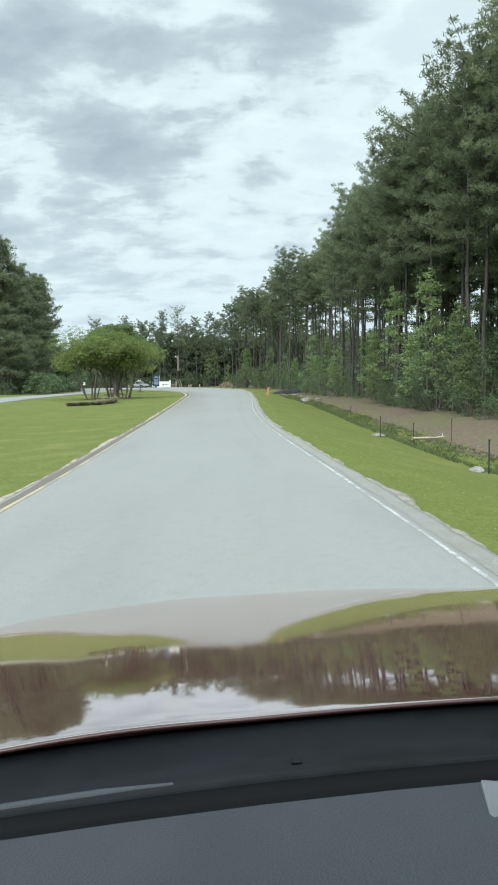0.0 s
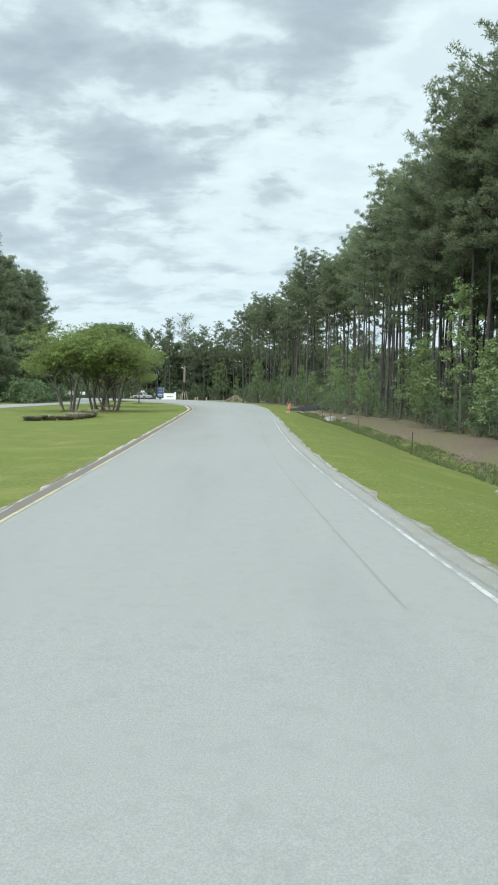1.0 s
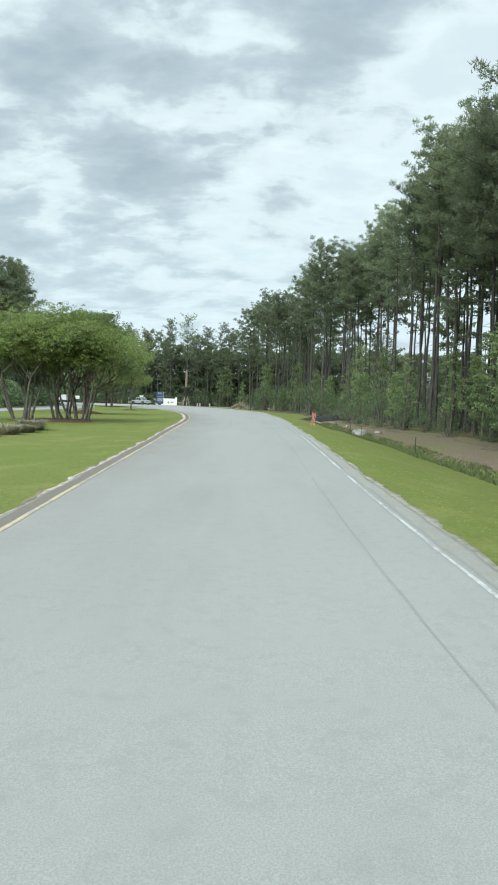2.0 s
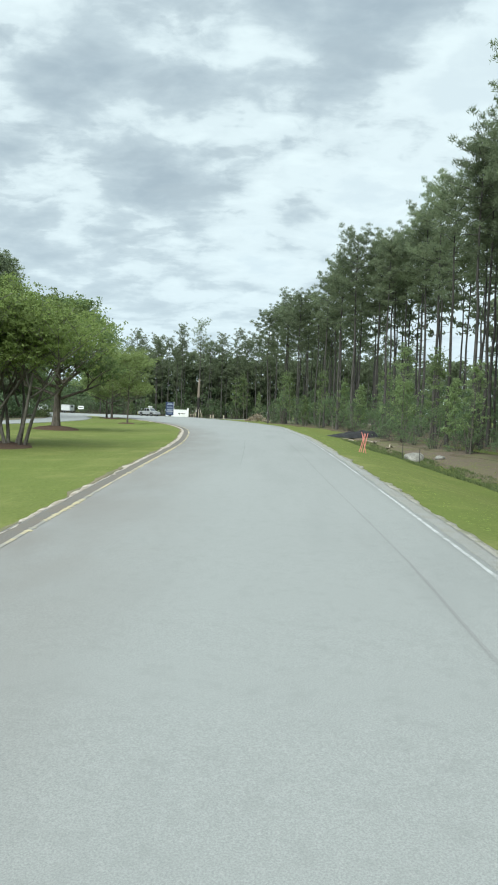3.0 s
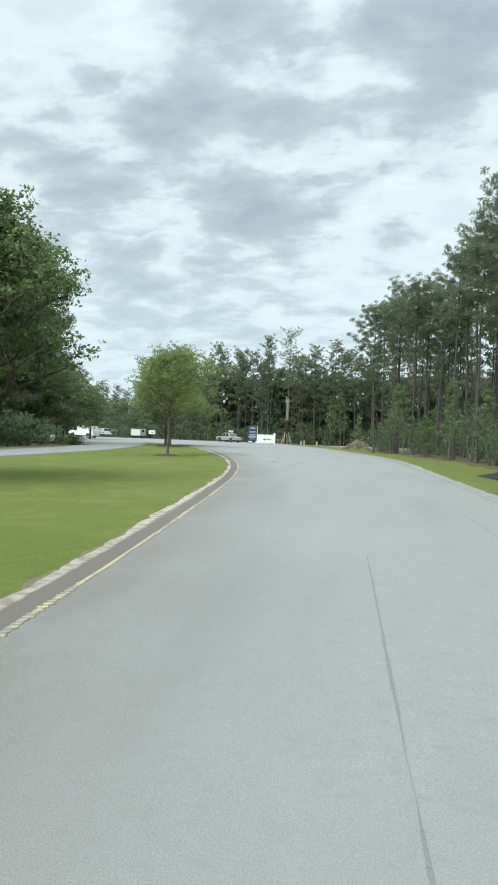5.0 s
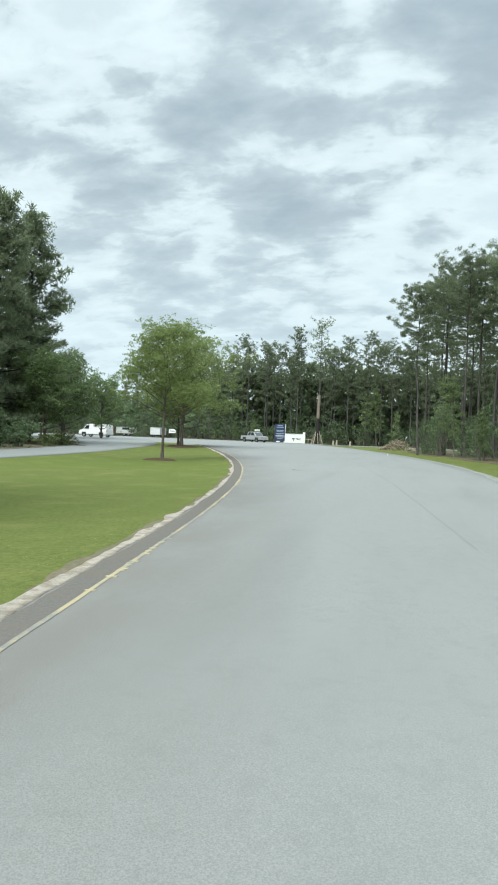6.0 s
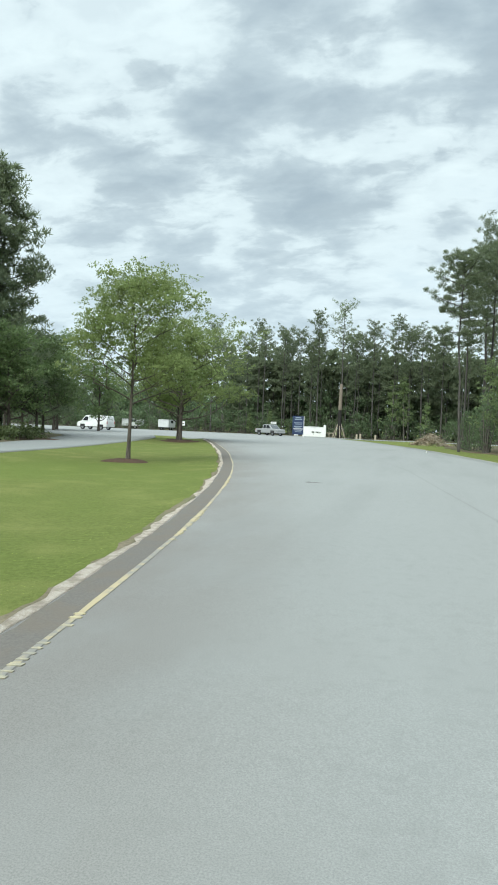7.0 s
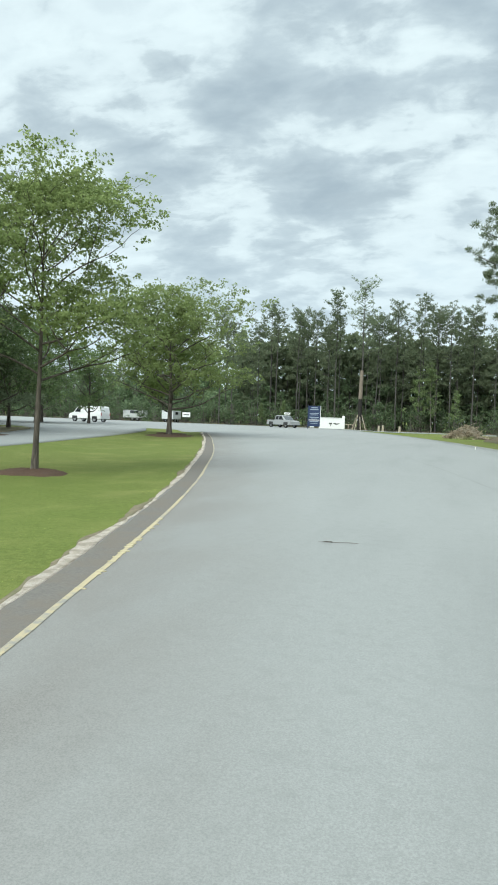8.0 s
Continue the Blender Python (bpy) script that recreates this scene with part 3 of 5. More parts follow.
ground_cover("pavement_streak", [strip(lambda y: np.interp(y, [59.5, 62, 64, 68, 76], [-2.716, -2.795, -2.852, -2.985, -3.30]), lambda y: np.interp(y, [59.5, 62, 64, 68, 76], [-2.712, -2.776, -2.832, -2.960, -3.272]), np.arange(59.4, 76, 0.12), 0.0222, 2, (0.010, 0.010), 3.0, False)],
             M_STREAK, "dark tar-like streak down the middle of the lane", "road stain")
ground_cover("brown_verge", [strip(lambda y: curve(BACK_FAR, y) - np.interp(y, [96, 112, 130, 150], [2.0, 4.5, 5.0, 3.5]), lambda y: curve(BACK_FAR, y) - 0.02, np.arange(96, 150, 0.5), 0.010, 6, (0.3, 0.05), 8.0)], M_VERGE,
             "dull brown pine-straw verge beside the far carriageway", "verge")
wood_front = ([0, 40, 60, 75, 97, 120, 133, 142, 150, 158, 170, 200], [15.0, 13.2, 11.5, 11.5, 10.0, 8.8, 7.0, 4.5, 0.5, -2.5, -3.5, -1.0])
ground_cover("dirt_strip", [strip(white_at(7.6), lambda y: curve(wood_front, y) + 2.0, np.arange(-10, 122, 0.75), 0.02, 8, (0.25, 0.1), 3.0)], M_DIRT,
             "bare brown dirt strip between ditch and wood", "dirt")
ground_cover("forest_floor", [strip(lambda y: curve(wood_front, y) - 0.4, lambda y: y * 0 + 58, np.arange(-10, 200, 2.0), 0.03, 12, (0.5, 0.1), 5.0),
                              strip(lambda y: y * 0 - 125, lambda y: np.interp(y, [60, 92, 97, 122, 140, 156], [-120, -60, -33, -36, -43, -60.0]), np.arange(88, 156, 2.0), 0.03, 12, (0.1, 0.5), 6.0),
                              strip(lambda y: y * 0 - 125, lambda y: y * 0 + 60, np.arange(214, 262, 3.0), 0.03, 16)], M_FOREST,
             "dark leaf-littered forest floor", "forest floor")


# ---- trees ----
def leaf_cloud(centres, radius, rng, count, size=0.16, flat=0.6, aspect=0.62):
    """Leaves as bent diamonds scattered about centres."""
    # leaves gather on twigs, twigs about the centres
    twigs = max(len(centres), count // 10)
    k = rng.integers(0, len(centres), twigs)
    r = np.broadcast_to(np.asarray(radius, float), (len(centres),))[k][:, None]
    tips = np.asarray(centres)[k] + np.clip(rng.normal(0, 0.5, (twigs, 3)), -0.9, 0.9) * r * np.array([1, 1, flat])
    k = rng.integers(0, twigs, count)
    p = tips[k] + np.clip(rng.normal(0, 0.5, (count, 3)), -1.1, 1.1) * size * np.array([3.4, 3.4, 1.7])
    nrm = rng.normal(0, 0.75, (count, 3)) + np.array([0, 0, 0.7])
    nrm /= np.linalg.norm(nrm, axis=1)[:, None]
    a = np.cross(nrm, rng.normal(0, 1, (count, 3)))
    a /= np.linalg.norm(a, axis=1)[:, None] + 1e-9
    b = np.cross(nrm, a)
    s = size * rng.uniform(0.65, 1.35, (count, 1))
    v = np.stack([p - a * s, p - b * s * aspect + nrm * s * 0.15, p + a * s, p + b * s * aspect + nrm * s * 0.15], 1).reshape(-1, 3)
    return v, np.arange(len(v)).reshape(-1, 4)


def needle_puffs(centres, size, rng, blades=26, width=0.05):
    """Rounded, flattened clumps of short needle sprays."""
    n = len(centres)
    c = np.repeat(centres, blades, 0)
    r = np.repeat(size, blades)[:, None]
    o = rng.normal(0, 1, (n * blades, 3)) + np.array([0, 0, 0.3])
    o /= np.linalg.norm(o, axis=1)[:, None]
    p = c + o * r * 0.88 * rng.uniform(0.1, 1.0, (len(o), 1)) ** 0.6 * np.array([1, 1, 0.72])
    d = rng.normal(0, 0.6, o.shape) + o * 1.1 + np.array([0, 0, 0.35])
    d /= np.linalg.norm(d, axis=1)[:, None]
    s = np.cross(d, rng.normal(0, 1, d.shape))
    s /= np.linalg.norm(s, axis=1)[:, None] + 1e-9
    w = width * rng.uniform(0.7, 1.3, (len(d), 1))
    ln = (r if width > 0.13 else np.minimum(r, 0.62)) * (rng.uniform(0.45, 0.85, (len(d), 1)) if width > 0.04 else rng.uniform(0.36, 0.66, (len(d), 1)))
    v = np.stack([p - s * w - d * ln * 0.5, p + s * w - d * ln * 0.5, p + d * ln * 0.5], 1).reshape(-1, 3)
    return v, np.arange(len(v)).reshape(-1, 3)


def pine_shape(seed, height, bare, spread, limbs=40, blades=22, sides=9, puff=0.56, width=0.075, droop=0.0, lower=0.62, cone=False):
    """Arrays of a tall pine: wood (quads) and needles (triangles). Tight clumps at the top, airy layers below."""
    rng = np.random.default_rng(seed)
    h = np.linspace(0, 1, 12)
    bend = np.cumsum(rng.normal(0, 0.06, (12, 2)), 0)
    bend -= bend[0]
    axis = np.column_stack([bend, h * height])
    r0 = 0.0070 * height
    rad = r0 * (1 - 0.86 * h ** 1.2) * np.where(h < 0.04, 1.25, 1.0)
    wood = [tube(axis, rad, sides)]
    pc, ps = [], []
    for i in range(limbs):
        f = bare + (0.985 - bare) * ((i + rng.uniform(0, 1)) / limbs) ** lower
        z = f * height
        base = np.array([np.interp(z, axis[:, 2], axis[:, 0]), np.interp(z, axis[:, 2], axis[:, 1]), z])
        a = i * 2.4 + rng.normal(0, 0.6)
        rel = (f - bare) / (1 - bare)
        # widest a little above the crown's foot, rounded at the top
        oval = math.sqrt(max(0.20, 1 - ((rel - 0.45) / 0.66) ** 2))
        if cone:
            oval = 1.08 - 0.95 * rel
        ln = spread * oval * rng.choice([0.5, 0.75, 1.0, 1.2], p=[0.25, 0.3, 0.3, 0.15]) * rng.uniform(0.85, 1.1)
        rise = rng.uniform(-0.15, 0.15) - droop * (1 - rel) + 0.75 * rel ** 2
        d = np.array([math.cos(a), math.sin(a), rise])
        u = np.linspace(0, 1, 4)[:, None]
        lift = np.array([0, 0, 0.16 * ln])
        pts = base + d * ln * u + lift * u ** 2 + rng.normal(0, 0.05, (4, 3)) * u
        wood.append(tube(pts, 0.030 * (1 - 0.75 * u[:, 0]) * (0.5 + ln / 3), 4))
        side = np.array([-math.sin(a), math.cos(a), 0])
        # clumps along the outer part of the limb and on its side twigs
        t = 1.0
        while t > 0.34 and ln * t > 0.25:
            c = base + d * ln * t + lift * t ** 2 + np.array([0, 0, 0.10])
            w = (1.15 - t) * ln * 0.55
            for o in ((0.0,) if t > 0.95 else (-1.0, 1.0)):
                if o and rng.uniform() < 0.2:
                    continue
                q = c + side * (o * w * rng.uniform(0.5, 1.0)) + rng.normal(0, 0.07, 3)
                if o and w > 0.4:
                    wood.append(tube(np.array([c - d * 0.15, q]), [0.012, 0.006], 3))
                pc.append(q)
                ps.append(puff * rng.uniform(0.7, 1.25) * (1.05 - 0.1 * rel))
            t -= rng.uniform(0.45, 0.68) / max(ln, 0.7)
    # the crown's rounded head
    for i in range(11):
        z = height * (1 - (1 - bare) * rng.uniform(0.0, 0.30))
        a, w = rng.uniform(0, 6.28), (0.5 if cone else 1.0) * spread * rng.uniform(0.1, 0.5) * math.sqrt(max(0.0, 1.04 - z / height)) * 2.6
        base = np.array([np.interp(z, axis[:, 2], axis[:, 0]), np.interp(z, axis[:, 2], axis[:, 1]), z])
        pc.append(base + np.array([math.cos(a) * w, math.sin(a) * w, 0.1]))
        ps.append(puff * rng.uniform(0.85, 1.25))
    # dead stubs under the crown
    for i in range(8):
        z = height * rng.uniform(0.12, max(bare, 0.16))
        base = np.array([np.interp(z, axis[:, 2], axis[:, 0]), np.interp(z, axis[:, 2], axis[:, 1]), z])
        a = rng.uniform(0, 6.28)
        ln = rng.uniform(0.4, 1.6)
        pts = base + np.array([math.cos(a), math.sin(a), rng.uniform(-0.4, 0.2)]) * ln * np.linspace(0, 1, 3)[:, None]
        wood.append(tube(pts, [0.025, 0.016, 0.006], 4))
    return joined(wood), needle_puffs(np.array(pc), np.array(ps), rng, blades, width)


def grow(seed, height, fork, spread, levels=4, r0=0.13, lean=0.0, kids=(3, 4), rise=0.75, stems=1, base_r=0.25, reach=3.0, limbs=15, inner=1):
    """A broad-leaved tree's limbs (tubes) and the places of its twig ends."""
    rng = np.random.default_rng(seed)
    wood, ends = [], []

    def limb(p, d, ln, r, level):
        n = 5 if level < 2 else 4
        u = np.linspace(0, 1, n)[:, None]
        sag = rng.normal(0, 0.10, 3) * ln
        pts = p + d * ln * u + sag * u * (1 - u) * 2 + np.array([0, 0, 0.08 * ln]) * u ** 2
        wood.append(tube(pts, r * (1 - 0.42 * u[:, 0]), (8, 6, 5, 4, 3)[min(level, 4)]))
        if level >= max(1, levels - inner):
            ends.append(pts[-1])
            ends.append(pts[-2])
        if level >= levels:
            return
        k = rng.integers(kids[0], kids[1] + 1)
        for i in range(k):
            t = rng.uniform(0.55, 1.0) if i else 1.0
            q = pts[0] + (pts[-1] - pts[0]) * t
            a = i / k * 6.28 + rng.uniform(-0.6, 0.6)
            out = np.array([math.cos(a), math.sin(a), 0]) * spread + np.array([0, 0, rise * rng.uniform(0.3, 1.2)])
            e = d * 0.55 + out * rng.uniform(0.6, 1.0)
            e /= np.linalg.norm(e)
            limb(q, e, ln * rng.uniform(0.55, 0.8), r * rng.uniform(0.45, 0.62), level + 1)

    for s in range(stems):
        a = s / stems * 6.28 + rng.uniform(-0.3, 0.3)
        off = np.array([math.cos(a), math.sin(a), 0]) * base_r * (stems > 1)
        d = np.array([math.cos(a) * 0.30, math.sin(a) * 0.30, 1.0]) if stems > 1 else np.array([lean, 0, 1.0])
        d /= np.linalg.norm(d)
        if stems == 1:
            # a leader with limbs all the way up, longest low down
            u = np.linspace(0, 1, 9)[:, None]
            pts = d * height * 0.95 * u + np.array([0.10, 0.07, 0]) * np.sin(u * 5) * u
            wood.append(tube(pts, r0 * (1 - 0.9 * u[:, 0]) * np.where(u[:, 0] < 0.05, 1.35, 1) + 0.008, 10))
            for i in range(limbs):
                f = fork / height + (0.96 - fork / height) * (i / limbs) ** 1.1
                rel = (f - fork / height) / (1 - fork / height)
                q = np.array([np.interp(f / 0.95, u[:, 0], pts[:, k]) for k in range(3)])
                b = i * 2.4 + rng.uniform(-0.4, 0.4)
                ln = reach * math.sqrt(max(0.08, 1 - ((rel - 0.32) / 0.78) ** 2)) * rng.uniform(0.7, 1.12)
                e = np.array([math.cos(b), math.sin(b), rise * (0.35 + 0.9 * rel) * rng.uniform(0.6, 1.3)])
                e /= np.linalg.norm(e)
                limb(q, e, ln * 0.55, r0 * 0.42 * (1.1 - 0.7 * rel), 1)
        else:
            limb(off, d, fork * rng.uniform(0.85, 1.1), r0, 0)
    ends = np.array(ends)
    wv, wq = joined(wood)
    if stems == 1:
        return (wv, wq), ends
    k = height / max(ends[:, 2].max(), 0.1)
    wv = wv * np.array([1, 1, k])
    ends = ends * np.array([1, 1, k])
    return (wv, wq), ends


def rounded(wood, ends, centre, radii):
    """Draw stray limbs back towards a crown of the given size."""
    c, r = np.array(centre), np.array(radii)

    def pull(p):
        s = np.linalg.norm((p - c) / r, axis=1, keepdims=True)
        k = np.where(s > 0.9, (0.9 + (s - 0.9) * 0.3) / np.maximum(s, 0.01), 1.0)
        low = p[:, 2:] < c[2] * 0.5
        return np.where(low, p, c + (p - c) * k)

    return (pull(wood[0]), wood[1]), pull(ends)


def tree(name, label, wood, leaf, bark, leaves, m, category="tree", group=""):
    ob = thing(name, label, category, m, group)
    part("trunk", mesh_from("trunk", wood[0], wood[1], mats=bark, smooth=True), None, ob)
    if leaf[1].shape[1] == 3:
        part("crown", mesh_from("crown", leaf[0], tris=leaf[1], mats=leaves), None, ob)
    else:
        part("crown", mesh_from("crown", leaf[0], leaf[1], mats=leaves), None, ob)
    return ob


def at_ground(x, y, turn=0.0, size=1.0, sink=0.03):
    return pose(x, y, float(ground_z(x, y)) - sink, 0, 0, turn) @ Matrix.Scale(size, 4)


def placed(arr, x, y, turn, size):
    c, s = math.cos(turn), math.sin(turn)
    v = arr * size
    return np.stack([v[:, 0] * c - v[:, 1] * s + x, v[:, 0] * s + v[:, 1] * c + y, v[:, 2] + float(ground_z(x, y)) - 0.03], 1)


def put_copies(protos, spots, rng, pick=None):
    """The prototypes stand at the first spots, copies of them at the rest."""
    for i, (x, y, s) in enumerate(spots):
        p = protos[i % len(protos)] if pick is None or i < len(protos) else protos[pick(x, y, i)]
        m = at_ground(x, y, rng.uniform(0, 360), s)
        if i < len(protos):
            p.matrix_basis = m
        else:
            made = copy_thing(p, m)
            made.scale = (s, s, s)


def wood_stuff(name, label, wood_mat, leaf_mat_, shapes, spots, rng, category="woods"):
    wv, wf, lv, lf = [], [], [], []
    for i, (x, y, s) in enumerate(spots):
        (a, b), (c, d) = shapes[i % len(shapes)]
        t = rng.uniform(0, 6.28)
        wv.append(placed(a, x, y, t, s))
        wf.append(b)
        lv.append(placed(c, x, y, t, s))
        lf.append(d)
    w, l = joined(list(zip(wv, wf))), joined(list(zip(lv, lf)))
    ob = thing(name, label, category, kind="stuff")
    part("trunks", mesh_from("trunks", w[0], w[1], mats=wood_mat, smooth=True), None, ob)
    if l[1].shape[1] == 3:
        part("crowns", mesh_from("crowns", l[0], tris=l[1], mats=leaf_mat_), None, ob)
    else:
        part("crowns", mesh_from("crowns", l[0], l[1], mats=leaf_mat_), None, ob)
    return ob


rng = np.random.default_rng(7)
# the pine wood beside the road: seed, height, bare part, reach, limbs
pines = [pine_shape(s, h, b, w, n, 56, 8, 0.56, 0.036) for s, h, b, w, n in
         ((11, 23, 0.40, 3.5, 58), (12, 24.5, 0.58, 2.7, 46), (13, 22, 0.34, 3.8, 64), (14, 24, 0.64, 2.5, 42), (15, 23, 0.44, 3.2, 54), (16, 25, 0.54, 2.8, 48))]
front, deep = [], []
for y in np.arange(31, 172, 2.9):
    for k in range(6 if y < 78 else (5 if y < 98 else (3 if y < 127 else (3 if y < 150 else 5)))):
        d = k * 3.1 + rng.uniform(-1.1, 1.1)
        yy = y + rng.uniform(-1.2, 1.2)
        x = float(curve(wood_front, yy)) + float(np.interp(yy, [31, 110, 140, 150], [3.0, 2.6, 1.6, 2.4])) + d
        drop = 0.12 if yy < 78 else (0.08 if yy < 98 else (0.5 if yy < 127 else 0.25))
        if x > yy * 0.36 + 16 or rng.uniform() < drop:
            continue
        (front if k < 2 else deep).append((x, yy, rng.uniform(0.92, 1.04) * float(np.interp(yy, [30, 80, 112, 126, 146, 152, 172], [1.01, 0.95, 0.93, 1.0, 1.0, 0.86, 0.84]))))
protos = [tree("pine_tree", "tall pine with bare dark trunk and clumped green crown", w, n, M_PINE_BARK, M_NEEDLE, None, "pine tree", "pines along the road") for w, n in pines]
# full crowns near the start, high thin ones further on
put_copies(protos, front, rng, lambda x, y, i: (0, 2, 4, 2)[i % 4] if y < 78 else ((3, 5, 1, 3) if y < 98 else (1, 3, 5, 3))[i % 4])
lone = tree("pine_tree", "tall lone pine with tiered clumps of needles", *pine_shape(17, 19.5, 0.50, 3.3, 34, 120, 10, 0.54, 0.028, 0.05, 0.72), M_PINE_BARK, M_NEEDLE, at_ground(-2.9, 155.6, 0, 0.93), "pine tree", "pines along the road")
thin = [pine_shape(s, h, b, w, 25, 9, 5, 0.75, 0.14) for s, h, b, w in ((21, 23, 0.5, 2.8), (22, 24, 0.55, 2.6), (23, 22, 0.48, 2.8))]
wood_stuff("pine_wood", "deep rows of tall pines behind the wood's edge", M_PINE_BARK, M_NEEDLE, thin, deep, rng)
full = [pine_shape(s, h, b, w, n, 18, 5, 0.68, 0.085) for s, h, b, w, n in ((31, 23, 0.32, 2.8, 30), (32, 24, 0.42, 2.5, 28), (33, 22, 0.28, 3.0, 32), (34, 25, 0.64, 2.2, 24))]
far = []
for y in np.arange(219, 226, 4.5):
    for x in np.arange(-46, 36, 3.1):
        if rng.uniform() > 0.12:
            far.append((x + rng.uniform(-1.4, 1.4), y + rng.uniform(-1.5, 1.5), rng.uniform(0.72, 0.93)))
for y in np.arange(288, 292, 6.0):
    for x in np.arange(-190, -54, 4.6):
        far.append((x + rng.uniform(-1.6, 1.6), y + rng.uniform(-2, 2), rng.uniform(0.46, 0.62)))
for y in np.arange(222, 234, 5.0):
    for x in np.arange(-120, -56, 4.6):
        far.append((x + rng.uniform(-1.6, 1.6), y + rng.uniform(-2, 2), rng.uniform(0.36, 0.52)))
bulk = [pine_shape(s, h, 0.12, 3.2, 18, 7, 5, 1.4, 0.42, 0.0, 0.85) for s, h in ((35, 21), (36, 19))]
behind = [(x + rng.uniform(-1.4, 1.4), y + rng.uniform(-1.5, 1.5), rng.uniform(0.74, 0.9)) for y in (231, 235, 240) for x in np.arange(-47, 36, 3.0)]
behind += [(x + rng.uniform(-1.4, 1.4), y + rng.uniform(-1.5, 1.5), rng.uniform(0.42, 0.56)) for y in (236, 300) for x in np.arange(-190 if y > 250 else -120, -56, 4.0)]
for y in np.arange(33, 134, 3.3):
    for o in (21.0, 26.0):
        if rng.uniform() > (0.2 if y < 92 else 0.85):
            behind.append((float(curve(wood_front, y)) + o + rng.uniform(-1.5, 1.5), y + rng.uniform(-1.2, 1.2), rng.uniform(0.85, 1.05)))
for y in (150, 168, 186, 204):
    for x in np.arange(22, 60, 4.2):
        behind.append((x + rng.uniform(-1.5, 1.5), y + rng.uniform(-4, 4), rng.uniform(0.45, 0.62)))
behind += [(x + rng.uniform(-1.4, 1.4), y + rng.uniform(-1.5, 1.5), rng.uniform(0.7, 0.85)) for y in (226, 236) for x in np.arange(36, 78, 4.0)]
wood_stuff("deep_far_wood", "dim rows of pines deep in the distant wood", M_PINE_BARK, M_NEEDLE, bulk, behind, rng)
wood_stuff("far_pine_wood", "distant wall of tall pines beyond the junction", M_PINE_BARK, M_NEEDLE, full, far, rng)
left = []
for y in np.arange(94, 152, 3.6):
    edge = float(np.interp(y, [94, 122, 138, 152], [-36, -39, -43, -60.0]))
    for k in range(3):
        x = edge - 1 - k * 3.8 + rng.uniform(-1.2, 1.2)
        left.append((x, y + rng.uniform(-1.3, 1.3), rng.uniform(0.72, 0.86)))
wood_stuff("island_side_wood", "dark pines standing beyond the far carriageway", M_PINE_BARK, M_NEEDLE, full, left, rng)
edge_pine = [tree("pine_tree", "broad dark pine with long layered branches", *pine_shape(s, h, 0.10, 5.4, 130, 44, 9, 0.74, 0.055, 0.12, 0.85, True), M_PINE_BARK, M_NEEDLE, None, "pine tree", "pines by the far carriageway") for s, h in ((41, 20.5), (42, 19))]
put_copies(edge_pine, [(-40.3, 140.0, 1.08), (-39.6, 133.0, 1.12), (-38.5, 125.0, 1.0), (-36.5, 114.0, 1.05), (-34.0, 100.0, 1.05)], rng)


def bush_shape(seed, height, width, count, size):
    """Undergrowth: thin stems and uneven lumps of leaves."""
    r = np.random.default_rng(seed)
    n = 9
    c = np.column_stack([r.normal(0, width * 0.27, n), r.normal(0, width * 0.27, n), height * r.uniform(0.12, 0.86, n)])
    c[0] = (0, 0, height * 0.88)
    wood = []
    for q in c:
        b = np.array([q[0] * 0.25, q[1] * 0.25, 0])
        u = np.linspace(0, 1, 4)[:, None]
        wood.append(tube(b + (q - b) * u + np.array([0, 0, 0.15]) * np.sin(u * 3), 0.012 * height * (1 - 0.7 * u[:, 0]) + 0.008, 4))
    return joined(wood), leaf_cloud(c, np.full(n, width * 0.30), r, count, size, 0.75)


def sapling_shape(seed, height, count, size, slim=0.16):
    """A slim young tree with leaves all the way up."""
    r = np.random.default_rng(seed)
    u = np.linspace(0, 1, 6)[:, None]
    axis = np.array([0, 0, height]) * u + np.cumsum(r.normal(0, 0.06, (6, 3)) * np.array([1, 1, 0]), 0)
    wood = [tube(axis, 0.0075 * height * (1 - 0.85 * u[:, 0]) + 0.006, 6)]
    c = []
    for i in range(16):
        f = 0.22 + 0.78 * i / 16
        a = i * 2.4
        b = np.array([np.interp(f, u[:, 0], axis[:, k]) for k in range(3)])
        e = b + np.array([math.cos(a), math.sin(a), 0.55]) * height * slim * (1.15 - f) * r.uniform(0.7, 1.3)
        wood.append(tube(np.array([b, (b + e) / 2 + np.array([0, 0, 0.05]), e]), [0.02, 0.014, 0.006], 4))
        c += [e, (b + e) / 2]
    return joined(wood), leaf_cloud(np.array(c), 0.055 * height, r, count, size, 0.8)


# undergrowth along the wood's edge: taller and denser near the start
bushes = [tree("shrub", "leafy green undergrowth shrub at the wood's edge", *bush_shape(s, h, w, n, z), M_GREY_BARK, M_UNDER, None, "shrub", "undergrowth shrubs")
          for s, h, w, n, z in ((51, 4.6, 4.2, 2600, 0.07), (52, 6.6, 4.0, 3200, 0.075), (53, 3.0, 3.4, 1900, 0.065), (54, 5.6, 3.0, 2600, 0.07))]
spots = []
for y in np.concatenate([np.arange(33, 58, 3.7), np.arange(59, 84, 5.6)]):
    for o in (0.6, 3.6):
        spots.append((float(curve(wood_front, y)) + o + rng.uniform(-0.5, 0.9), y + rng.uniform(-1.2, 1.2), rng.uniform(0.5, 1.2) if y < 58 else rng.uniform(0.35, 0.75)))
for y in np.arange(32, 62, 2.6):
    spots.append((float(curve(wood_front, y)) + rng.uniform(-0.5, 0.3), y, rng.uniform(0.28, 0.5)))
